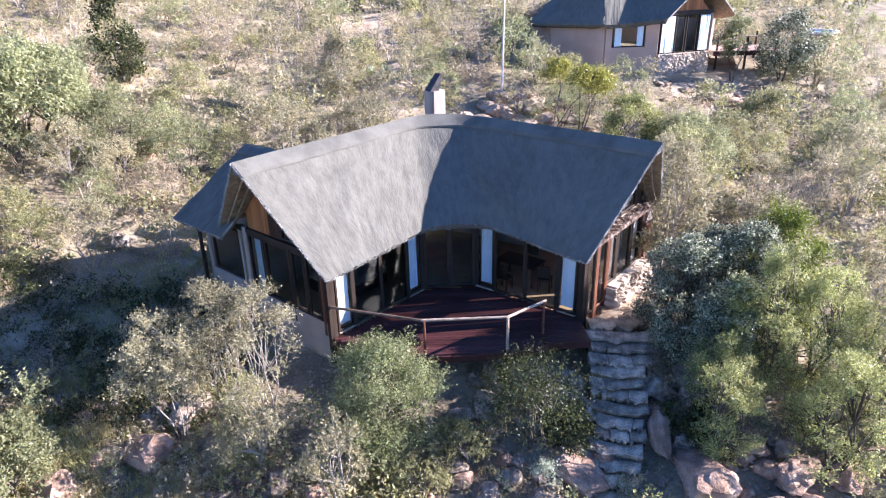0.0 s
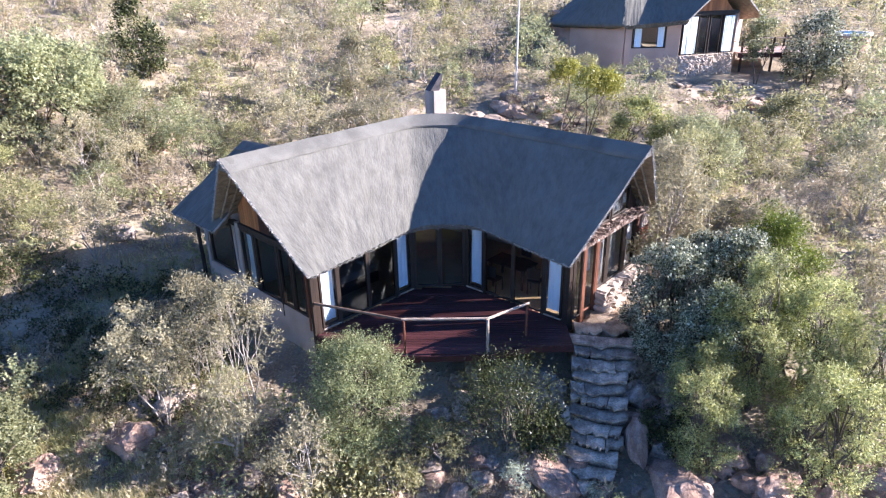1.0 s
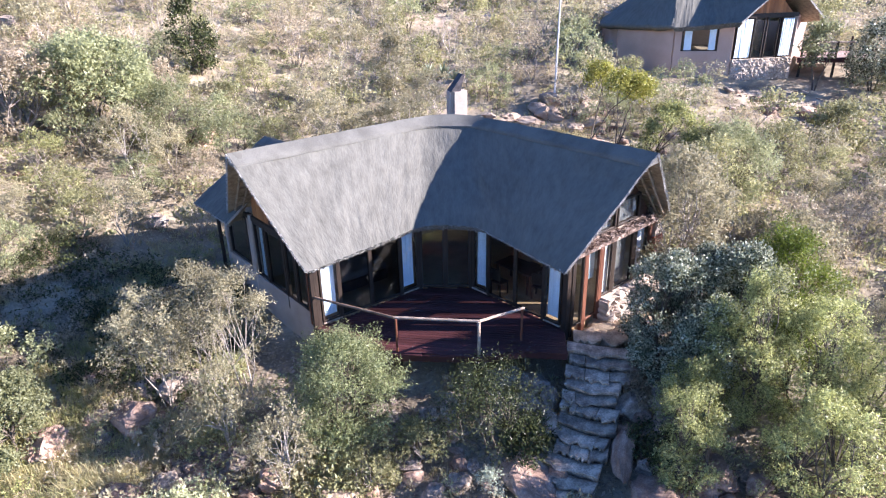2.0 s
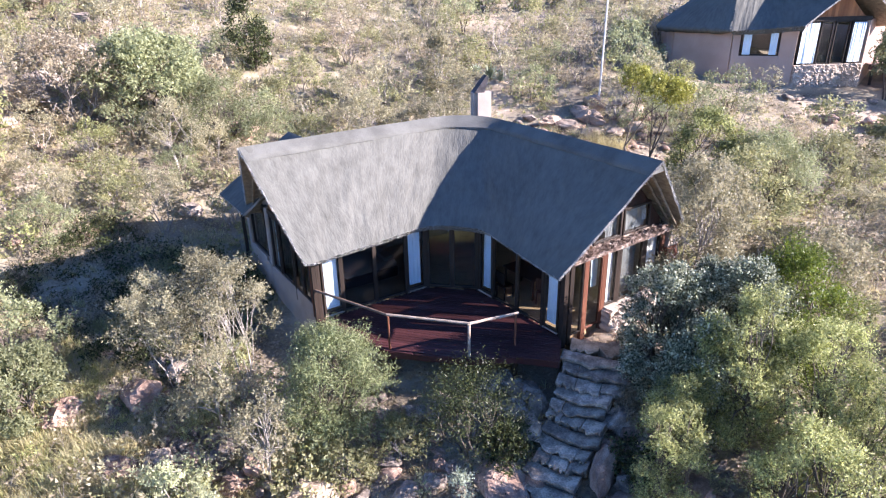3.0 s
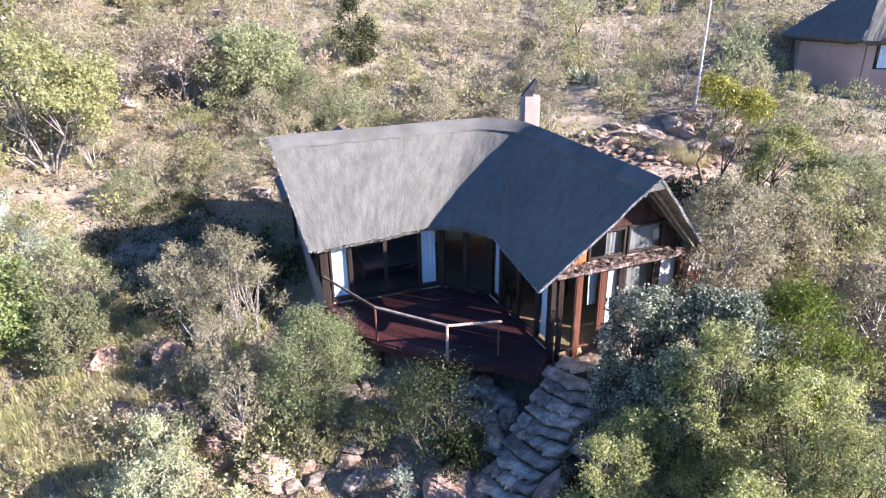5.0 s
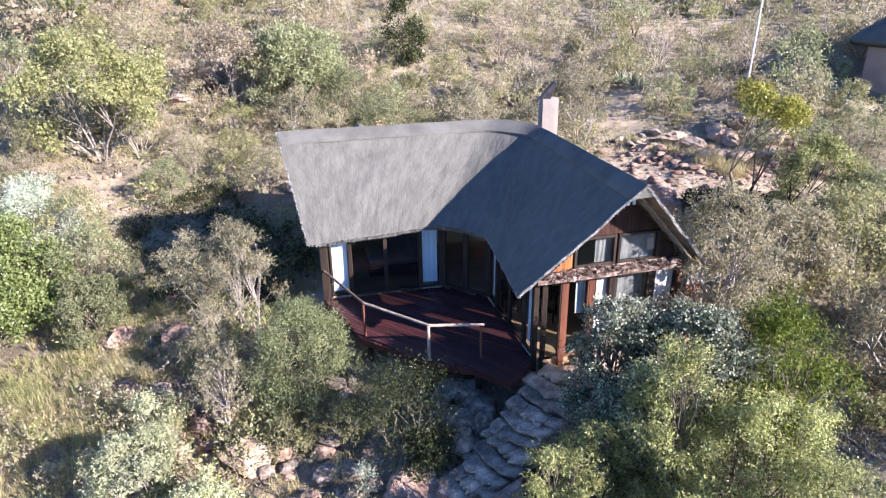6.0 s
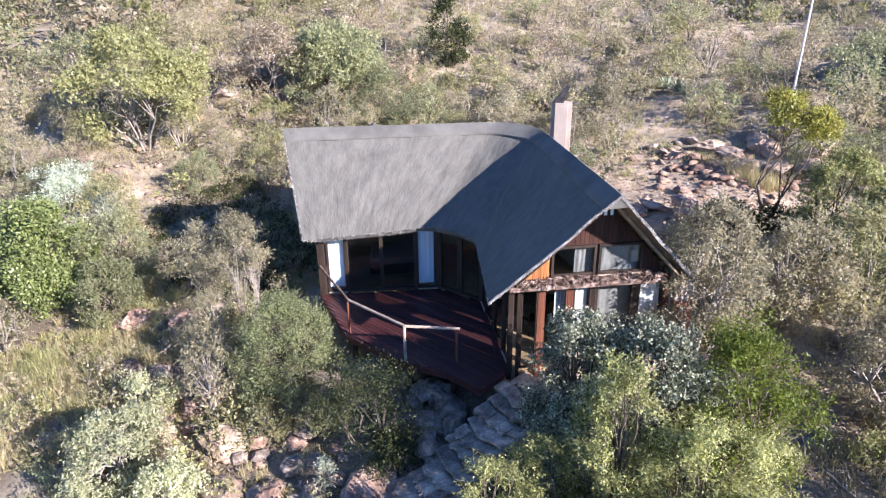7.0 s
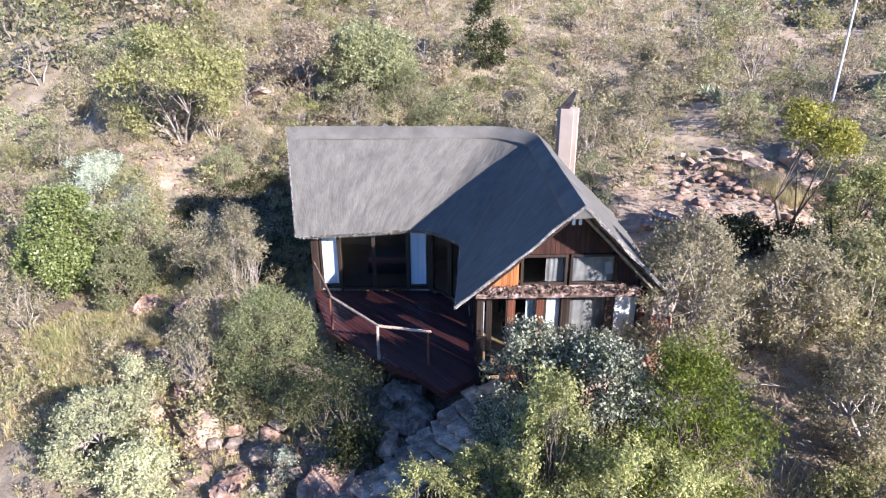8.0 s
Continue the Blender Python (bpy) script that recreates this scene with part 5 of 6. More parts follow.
def make_tree(seed, height, radius, stems, leaves, leaf, leaf_m, bark_m, low=0.25, clumps=26, fluff=0.3, twigs=2, thick=0.05, up=0.5, spray=6, wide=0.3, corners=3, loose=0.65, reach=0.55):
    """Meshes of a multi-stemmed bush or tree: limbs that fork towards clumps, and many single leaves about the clumps' twigs."""
    rnd = random.Random(seed)
    nr = np.random.RandomState(seed)
    tips = []
    lobes = [(rnd.uniform(0, 6.28), rnd.uniform(0.65, 1.15)) for _ in range(5)]
    for _ in range(clumps):
        a, h = rnd.uniform(0, 2 * math.pi), rnd.random() ** (0.95 if low < 0.2 else 0.75)
        lobe = 1 + 0.25 * sum(w * math.cos(2 * (a - ph)) for ph, w in lobes) / 5
        prof = math.sin(math.pi * min(1, 0.18 + 0.8 * h)) ** 0.6
        rr_ = radius * lobe * prof * rnd.uniform(0.5, 1.0)
        tips.append(Vector((math.cos(a) * rr_, math.sin(a) * rr_, height * (low + (0.96 - low) * h) * rnd.uniform(0.9, 1.04))))
    verts, faces = [], []
    starts = []
    for s in range(stems):
        a = 2 * math.pi * (s + rnd.uniform(-0.3, 0.3)) / stems
        base = Vector((math.cos(a), math.sin(a), 0)) * (0.05 * stems * thick * 4)
        lean = Vector((math.cos(a), math.sin(a), 0)) * radius * rnd.uniform(0.15, 0.5) * (0 if stems == 1 else 1)
        fork = base + lean + Vector((rnd.gauss(0, 0.05), rnd.gauss(0, 0.05), height * rnd.uniform(0.22, 0.4)))
        mid = base.lerp(fork, 0.5) + Vector((rnd.gauss(0, 0.05), rnd.gauss(0, 0.05), 0))
        tube(verts, faces, base - Vector((0, 0, 0.4)), mid, thick * 1.15, thick * 0.9, 6)
        tube(verts, faces, mid, fork, thick * 0.9, thick * 0.7, 6)
        starts.append(fork)
    ends = []
    for tip in tips:
        st = min(starts, key=lambda p: (p - tip).length + rnd.uniform(0, 0.6))
        bend = st.lerp(tip, 0.5) + Vector((rnd.gauss(0, 0.1), rnd.gauss(0, 0.1), rnd.gauss(0.12, 0.1))) * radius * 1.3
        tube(verts, faces, st, bend, thick * 0.45, thick * 0.28, 4)
        tube(verts, faces, bend, tip, thick * 0.28, thick * 0.12, 4)
        for _ in range(twigs):
            e = tip + Vector((rnd.gauss(0, 1), rnd.gauss(0, 1), rnd.gauss(up, 0.7))) * radius * fluff * 0.6
            tube(verts, faces, bend.lerp(tip, rnd.uniform(0.3, 1.0)), e, thick * 0.13, thick * 0.05, 3)
            ends.append(e)
    trunk = mesh_of("trunk", verts, faces, bark_m, True)
    # leaves: short sprays over the rounded lobes at the ends of the limbs, each leaf turned outwards
    sites = np.array([tuple(p) for p in tips + ends])
    lobe_r = radius * fluff * np.concatenate([nr.uniform(0.75, 1.3, len(tips)), nr.uniform(0.3, 0.7, len(ends))])
    sprays = max(1, leaves // spray)
    which = nr.choice(len(sites), sprays, p=lobe_r ** 2 / np.sum(lobe_r ** 2))
    core = sites[which] - np.array([0, 0, height * 0.45])
    core /= np.linalg.norm(core, axis=1, keepdims=True) + 1e-6
    d = nr.normal(0, 1, (sprays, 3))
    d /= np.linalg.norm(d, axis=1, keepdims=True)
    d += core * 0.45 + np.array([0, 0, 0.2])
    d /= np.linalg.norm(d, axis=1, keepdims=True)
    base = sites[which] + d * (lobe_r[which] * (0.3 + 0.7 * np.sqrt(nr.uniform(0, 1, sprays))))[:, None] * np.array([1, 1, 0.85])
    axis = d * 0.8 + np.array([0, 0, up * 0.7]) + nr.normal(0, 0.35, (sprays, 3))
    axis /= np.linalg.norm(axis, axis=1, keepdims=True)
    step = np.tile(np.arange(spray), sprays)
    base, axis, d = np.repeat(base, spray, 0), np.repeat(axis, spray, 0), np.repeat(d, spray, 0)
    leaves = len(base)
    size = leaf * nr.uniform(0.75, 1.4, leaves)[:, None]
    c = base + axis * (leaf * reach * step)[:, None] + nr.normal(0, 0.3, (leaves, 3)) * leaf
    c[:, 2] = np.maximum(c[:, 2], 0.05 * height)
    face = d * 0.6 + np.array([0, 0, 0.35]) + nr.normal(0, loose, (leaves, 3))
    face /= np.linalg.norm(face, axis=1, keepdims=True)
    d1 = axis * 0.7 + nr.normal(0, 0.7, (leaves, 3))
    d1 -= face * np.sum(d1 * face, axis=1, keepdims=True)
    d1 /= np.linalg.norm(d1, axis=1, keepdims=True) + 1e-6
    d2 = np.cross(face, d1)
    if corners == 4:
        v = np.stack([c, c + d1 * size * 0.45 + d2 * size * wide, c + d1 * size, c + d1 * size * 0.45 - d2 * size * wide], 1).reshape(-1, 3)
    else:
        v = np.stack([c - d2 * size * wide, c + d2 * size * wide, c + d1 * size], 1).reshape(-1, 3)
    me = bpy.data.meshes.new("crown")
    me.vertices.add(len(v))
    me.vertices.foreach_set("co", v.ravel())
    me.loops.add(len(v))
    me.loops.foreach_set("vertex_index", np.arange(len(v)))
    me.polygons.add(leaves)
    me.polygons.foreach_set("loop_start", np.arange(0, len(v), corners))
    me.update(calc_edges=True)
    me.materials.append(leaf_m)
    return trunk, me


SPECIES = {
    "grey": (L_GREY, PALEBARK, "grey-olive twiggy bush with small dry leaves", "bush"),
    "olive": (L_OLIVE, BARK, "olive-green rounded scrub bush", "bush"),
    "fresh": (L_FRESH, DARKBARK, "fresh green dense fine-leaved bush", "bush"),
    "green": (L_GREEN, DARKBARK, "soft green dense bush", "bush"),
    "dark": (L_DARK, DARKBARK, "dark green dense shrub", "bush"),
    "silver": (L_SILVER, DARKBARK, "silvery green glossy-leaved tree", "tree"),
    "lime": (L_LIME, DARKBARK, "bright lime-green leafy tree", "tree"),
    "leafy": (L_LEAFY, DARKBARK, "broad-leaved mid-green bushy tree", "tree"),
    "yellow": (L_YELLOW, BARK, "yellow-green leafy tree with grey limbs", "tree"),
    "pale": (L_PALE, BARK, "pale mint-green feathery shrub", "bush"),
    "sage": (L_SAGE, PALEBARK, "pale sage-green leafy bush with light twigs", "bush"),
    "gold": (L_GOLD, DARKBARK, "yellow-green tufted tree with a bare crooked trunk", "tree"),
    "tuft": (L_TUFT, DARKBARK, "bright olive tufted tree with fine leaves", "tree"),
    "brown": (L_BROWN, BARK, "half-bare brownish winter bush", "bush"),
    "bare": (L_GREY, PALEBARK, "sparse bush with pale bare twigs", "bush"),
}


def plant(species, x, y, meshes, scale=1.0, rz=0.0, group="", z=None, label=""):
    _, _, text, cat = SPECIES[species]
    ob = thing(cat, x, y, ground_z(x, y) - 0.03 if z is None else z, label or text, cat, group, rz)
    ob.scale = (scale, scale, scale)
    part("trunk", meshes[0], None, ob)
    part("crown", meshes[1], None, ob)
    return ob


def tree(species, x, y, height, radius, seed, leaves, leaf, **kw):
    lm, bm_, _, _ = SPECIES[species]
    plant(species, x, y, make_tree(seed, height, radius, kw.pop("stems", 4), leaves, leaf, lm, bm_, **kw))


# those known one by one, near the lodge
tree("grey", -7.1, 13.9, 3.8, 1.1, 1, 8500, 0.065, clumps=26, fluff=0.2, thick=0.021, stems=5, low=0.38, wide=0.2, spray=7, reach=0.8, twigs=4)
tree("grey", -6.0, 14.6, 3.95, 1.0, 54, 7000, 0.065, clumps=24, fluff=0.21, thick=0.021, stems=5, low=0.38, wide=0.2, spray=7, reach=0.8, twigs=4)
tree("grey", -4.75, 14.25, 3.95, 0.95, 57, 5600, 0.065, clumps=22, fluff=0.2, thick=0.021, stems=4, low=0.4, wide=0.2, spray=7, reach=0.8, twigs=4)
tree("fresh", -1.6, 13.6, 2.85, 1.4, 2, 42000, 0.055, clumps=110, fluff=0.17, low=0.05, wide=0.2, up=1.1, spray=8, reach=0.9)
tree("grey", -4.7, 12.9, 2.3, 1.0, 3, 5500, 0.062, clumps=16, fluff=0.28, low=0.3, wide=0.2, spray=7, reach=0.8)
tree("bare", -2.6, 11.55, 2.8, 0.75, 4, 3000, 0.06, clumps=26, fluff=0.26, thick=0.034, stems=3, twigs=5, low=0.3)
tree("dark", 2.2, 13.4, 1.95, 1.25, 5, 12000, 0.055, clumps=42, fluff=0.18, low=0.1, wide=0.2, up=1.0, reach=2.0, twigs=5, spray=9)
tree("silver", 6.75, 15.95, 4.0, 1.2, 6, 32000, 0.062, clumps=60, fluff=0.2, low=0.05, corners=4, loose=1.1)
tree("silver", 8.6, 16.3, 3.9, 1.3, 7, 30000, 0.062, clumps=46, fluff=0.22, low=0.08, corners=4, loose=1.1)
tree("silver", 7.6, 16.5, 3.8, 1.05, 58, 19000, 0.062, clumps=34, fluff=0.24, low=0.1, corners=4, loose=1.1)
tree("lime", 9.85, 16.9, 3.9, 1.45, 8, 28000, 0.07, clumps=64, fluff=0.19, low=0.1, wide=0.2, up=0.9, reach=1.0)
tree("tuft", 8.65, 14.5, 4.5, 0.8, 9, 17000, 0.055, clumps=46, fluff=0.24, low=0.08, wide=0.22, up=0.9, reach=0.8, loose=0.55)
tree("silver", 7.8, 15.1, 3.3, 1.0, 64, 18000, 0.062, clumps=36, fluff=0.22, low=0.05, corners=4, loose=1.1)
tree("tuft", 10.2, 15.1, 3.4, 1.5, 10, 30000, 0.055, clumps=64, fluff=0.165, low=0.08, wide=0.22, up=0.9, reach=0.8, loose=0.55)
tree("tuft", 11.4, 14.0, 3.5, 1.5, 11, 21000, 0.055, clumps=58, fluff=0.165, low=0.08, wide=0.22, up=0.9, reach=0.8, loose=0.55)
tree("tuft", 9.7, 12.5, 3.2, 1.35, 12, 20000, 0.055, clumps=54, fluff=0.17, low=0.08, wide=0.22, up=0.9, reach=0.8, loose=0.55)
tree("tuft", 6.95, 12.8, 3.1, 0.85, 44, 13000, 0.052, clumps=40, fluff=0.2, low=0.1, wide=0.22, up=0.9, reach=0.8, loose=0.55)
tree("tuft", 7.15, 14.1, 2.6, 0.7, 59, 9000, 0.052, clumps=20, fluff=0.3, low=0.15, wide=0.22, up=0.9, reach=0.8, loose=0.55)
tree("grey", 7.5, 20.5, 4.8, 1.6, 60, 16000, 0.075, clumps=50, fluff=0.2, low=0.2, stems=6, twigs=4)
tree("grey", 8.8, 24.3, 3.2, 1.4, 46, 11000, 0.08, clumps=44, fluff=0.21, low=0.12, stems=6)
tree("grey", 11.9, 21.5, 2.3, 1.2, 47, 9000, 0.07, clumps=40, fluff=0.22, low=0.08, stems=6)
tree("yellow", 11.8, 19.9, 0.6, 0.4, 65, 1200, 0.06, clumps=14, fluff=0.35, low=0.1)
tree("yellow", 12.5, 20.2, 0.9, 0.6, 66, 2200, 0.06, clumps=18, fluff=0.32, low=0.1)
tree("grey", 10.4, 23.6, 1.4, 0.8, 67, 2600, 0.07, clumps=20, fluff=0.28, low=0.1)
tree("green", -10.4, 11.6, 2.4, 1.25, 13, 14000, 0.07, clumps=46, fluff=0.2, low=0.08)
tree("leafy", -13.3, 10.4, 4.2, 1.95, 14, 24000, 0.11, clumps=52, fluff=0.24, low=0.15, corners=4)
tree("pale", -16.5, 12.6, 3.0, 1.75, 15, 24000, 0.085, clumps=40, fluff=0.26, low=0.08, wide=0.2, up=1.0)
tree("sage", -4.4, 10.4, 1.5, 0.75, 48, 5000, 0.06, clumps=22, fluff=0.28, low=0.1)
tree("brown", -21.1, 26.2, 4.4, 2.8, 49, 12000, 0.12, clumps=50, fluff=0.2, low=0.12, thick=0.07, stems=6)
tree("sage", -2.6, 8.7, 2.3, 1.25, 16, 17000, 0.07, clumps=46, fluff=0.23, low=0.1)
tree("sage", -0.3, 9.1, 1.5, 0.8, 17, 8000, 0.065, clumps=28, fluff=0.28, low=0.1)
tree("green", -18.4, 28.4, 4.5, 2.8, 18, 20000, 0.13, clumps=44, fluff=0.22, low=0.42, thick=0.08, stems=6)
tree("green", -14.6, 28.8, 3.4, 2.0, 55, 11000, 0.12, clumps=40, fluff=0.25, low=0.1, wide=0.18)
tree("yellow", -21.2, 18.0, 5.8, 3.6, 19, 19000, 0.14, clumps=34, fluff=0.17, low=0.25, thick=0.06, stems=6)
tree("gold", 5.7, 30.2, 5.0, 2.3, 20, 10500, 0.1, clumps=6, fluff=0.2, low=0.7, stems=2, thick=0.08, wide=0.22, up=0.9)
tree("tuft", 8.4, 28.8, 3.7, 1.6, 21, 18000, 0.1, clumps=44, fluff=0.2, low=0.12, wide=0.22, up=0.9)
tree("green", 10.8, 27.6, 3.0, 1.8, 22, 20000, 0.09, clumps=40, fluff=0.25, low=0.1, wide=0.18, up=0.9)
tree("dark", -18.2, 38.0, 4.6, 1.3, 23, 5000, 0.15, clumps=30, fluff=0.28, low=0.1)
tree("silver", 22.9, 44.4, 4.2, 2.0, 24, 9000, 0.14, clumps=50, fluff=0.2, low=0.08, corners=4)
tree("olive", 17.4, 35.0, 2.6, 1.4, 52, 6000, 0.12, clumps=30, fluff=0.26, low=0.1)
tree("green", 19.3, 43.8, 4.2, 0.9, 53, 2400, 0.15, clumps=30, fluff=0.25, low=0.4, stems=2)
tree("grey", -5.9, 38.2, 4.0, 1.0, 25, 3600, 0.13, clumps=26, fluff=0.28, low=0.1)

tree("dark", 5.3, 28.4, 1.2, 0.9, 61, 4500, 0.08, clumps=24, fluff=0.28, low=0.05)
tree("dark", 4.5, 29.0, 0.8, 0.8, 62, 3000, 0.08, clumps=20, fluff=0.3, low=0.05)
tree("dark", 6.3, 29.3, 1.3, 0.9, 63, 4500, 0.08, clumps=24, fluff=0.28, low=0.05)
tree("olive", 0.4, 13.2, 0.9, 0.8, 31, 4000, 0.06, clumps=24, fluff=0.28, low=0.1)
tree("dark", 3.2, 13.5, 1.0, 0.7, 32, 4000, 0.065, clumps=22, fluff=0.3, low=0.1)
tree("olive", -0.6, 12.0, 0.9, 0.7, 33, 3500, 0.065, clumps=20, fluff=0.32, low=0.1)
tree("brown", 6.0, 15.35, 0.75, 0.5, 34, 2600, 0.06, clumps=24, fluff=0.3, low=0.1, thick=0.012)
tree("tuft", 7.9, 14.9, 3.3, 0.6, 56, 8000, 0.065, clumps=22, fluff=0.4, low=0.3, wide=0.22, up=0.9, stems=2)
tree("dark", 6.3, 13.7, 0.9, 0.6, 35, 3000, 0.065, clumps=20, fluff=0.3, low=0.1)
tree("pale", 2.4, 11.9, 0.9, 0.3, 36, 900, 0.05, clumps=10, fluff=0.4, low=0.3, stems=3, thick=0.012)
tree("pale", 4.4, 11.9, 0.9, 0.35, 37, 1000, 0.05, clumps=10, fluff=0.4, low=0.3, stems=3, thick=0.012)
tree("grey", 6.9, 23.3, 2.3, 1.5, 41, 5000, 0.085, clumps=36, fluff=0.22, low=0.12, stems=6)


def agave(x, y, r, seed):
    """A rosette of stiff pointed leaves."""
    rnd = random.Random(seed)
    verts, faces = [], []
    for k in range(46):
        a, lift = rnd.uniform(0, 6.28), rnd.uniform(0.15, 1.4)
        d = Vector((math.cos(a) * math.cos(lift), math.sin(a) * math.cos(lift), math.sin(lift)))
        s = Vector((-math.sin(a), math.cos(a), 0)) * 0.06 * r
        n = s.cross(d).normalized() * 0.03 * r
        length = r * rnd.uniform(0.8, 1.1)
        i = len(verts)
        verts += [s * 0.6, -s * 0.6, d * length * 0.45 + s, d * length * 0.45 - s, d * length * 0.45 - n, d * length + Vector((0, 0, -0.1 * r))]
        faces += [(i, i + 4, i + 2), (i, i + 1, i + 4), (i + 1, i + 3, i + 4), (i + 2, i + 4, i + 5), (i + 4, i + 3, i + 5), (i + 3, i + 2, i + 5), (i, i + 2, i + 3, i + 1)]
    ob = part("agave", mesh_of("agave", verts, faces, L_PALE))
    ob.matrix_basis = pose(x, y, ground_z(x, y) + 0.05)
    return tagged(ob, "grey-green rosette of stiff pointed leaves", "succulent", "rosette plants")


agave(-3.5, 41.4, 1.1, 1)
agave(-2.6, 40.4, 0.8, 2)
agave(-4.6, 42.2, 0.9, 3)
# the wider scrub: a few grown forms of each kind, set out at random
rs = random.Random(11)
FORMS, FAR_FORMS = {}, {}
for i, (sp, h, r, n, lf, st, fl) in enumerate((
        ("grey", 2.6, 1.3, 1500, 0.14, 5, 0.3), ("grey", 3.3, 1.6, 1800, 0.14, 6, 0.26), ("grey", 1.9, 1.2, 1200, 0.13, 5, 0.32), ("olive", 2.5, 1.4, 1900, 0.14, 4, 0.3), ("olive", 1.7, 1.1, 1300, 0.13, 4, 0.34),
        ("green", 2.8, 1.5, 2000, 0.14, 4, 0.28), ("brown", 2.6, 1.5, 1300, 0.13, 6, 0.26), ("brown", 1.8, 1.2, 1000, 0.13, 6, 0.3), ("bare", 2.7, 1.3, 600, 0.13, 5, 0.3), ("bare", 2.0, 1.1, 450, 0.13, 5, 0.3), ("yellow", 2.4, 1.3, 1500, 0.14, 4, 0.3))):
    lm, bk, _, _ = SPECIES[sp]
    FORMS.setdefault(sp, []).append(make_tree(200 + i, h, r, st, int(n * 2.9), lf * 0.5, lm, bk, low=0.38 if sp in ("grey", "brown", "bare") else 0.12, clumps=22, fluff=fl * 0.8, thick=0.03, twigs=3))
    FAR_FORMS.setdefault(sp, []).append(make_tree(200 + i, h, r, st, int(n * 1.0), lf * 0.83, lm, bk, low=0.1, clumps=12, fluff=fl, thick=0.035, twigs=0))

KEEP = [(9.2, 22.6, 1.5), (10.4, 21.6, 1.6), (14.5, 38.6, 2.4), (17.5, 38.6, 2.0), (19.8, 41.5, 2.0), (11.4, 19.3, 1.9), (11.2, 20.6, 1.4), (-0.5, 31, 2.0), (0.3, 33.5, 2.2), (1.5, 37.3, 1.8), (4, 33.8, 2.0), (-3.2, 37.6, 1.6), (-13, 16.6, 2.6), (-11.4, 14.6, 1.6), (8.6, 18.6, 1.7), (10.8, 18.9, 1.3), (8.0, 32.2, 2.2), (10.0, 33.0, 2.0), (6.0, 29.2, 1.6), (1.0, 32.5, 1.8), (12.6, 17.3, 1.7), (13.6, 15.6, 1.5), (11.9, 18.8, 1.0), (0, 20.5, 7.4), (14, 48, 8.2), (21.5, 48, 3.0), (28.7, 51.6, 2.0), (5.3, 17.8, 1.8), (4.8, 14.4, 2.0), (-3.0, 41.0, 1.6), (-2.5, 44, 1.5), (-5, 57, 4.5), (3.6, 31.3, 3.2), (1.5, 28.8, 2.6), (5.4, 28.3, 1.8), (3, 35, 2.4), (-18, 15.8, 2.2), (17, 40.5, 2.6), (-1.5, 37, 1.4), (-4.5, 50, 2.2), (-10.5, 16.6, 1.0), (-9.4, 18.4, 1.9), (-11.2, 19.8, 1.2), (-25, 27, 3.0), (5, 24, 1.4), (16, 28, 1.5), (14, 32, 1.6)]
NEAR = [(o.location.x, o.location.y) for o in scene.objects if o.name.split(".")[0] in ("tree", "bush") and o.type == "EMPTY"]


def free(x, y, gap, taken):
    if any((x - a) ** 2 + (y - b) ** 2 < r * r for a, b, r in KEEP):
        return False
    return all((x - a) ** 2 + (y - b) ** 2 > gap * gap for a, b in taken)


taken, count, tries, distant = list(NEAR), 0, 0, []
while count < 420 and tries < 16000:
    tries += 1
    y = rs.uniform(17.5, 62) if rs.random() < 0.93 else rs.uniform(6, 17)
    x = rs.uniform(-20 - 0.75 * y, 8 + 0.5 * y)
    if y < 17.5 and -11 < x < 12.2:
        continue
    if not free(x, y, 1.45 + 0.012 * y, taken):
        continue
    sp = rs.choices(("grey", "olive", "green", "brown", "bare", "yellow"), (30, 24, 15, 14, 14, 3))[0]
    away = math.hypot(x - 6, y - 3)
    if away < 43:
        plant(sp, x, y, rs.choice((FORMS if away < 33 else FAR_FORMS)[sp]), rs.uniform(0.6, 1.15), rs.uniform(0, 360), "scrub round the lodge")
    else:
        distant.append((x, y, rs.uniform(0.7, 1.25), rs.uniform(0, 6.28)))
    taken.append((x, y))
    count += 1


distant += [(rs.uniform(-24, 28), rs.uniform(-14, 5), rs.uniform(0.7, 1.1), rs.uniform(0, 6.28)) for _ in range(40)]


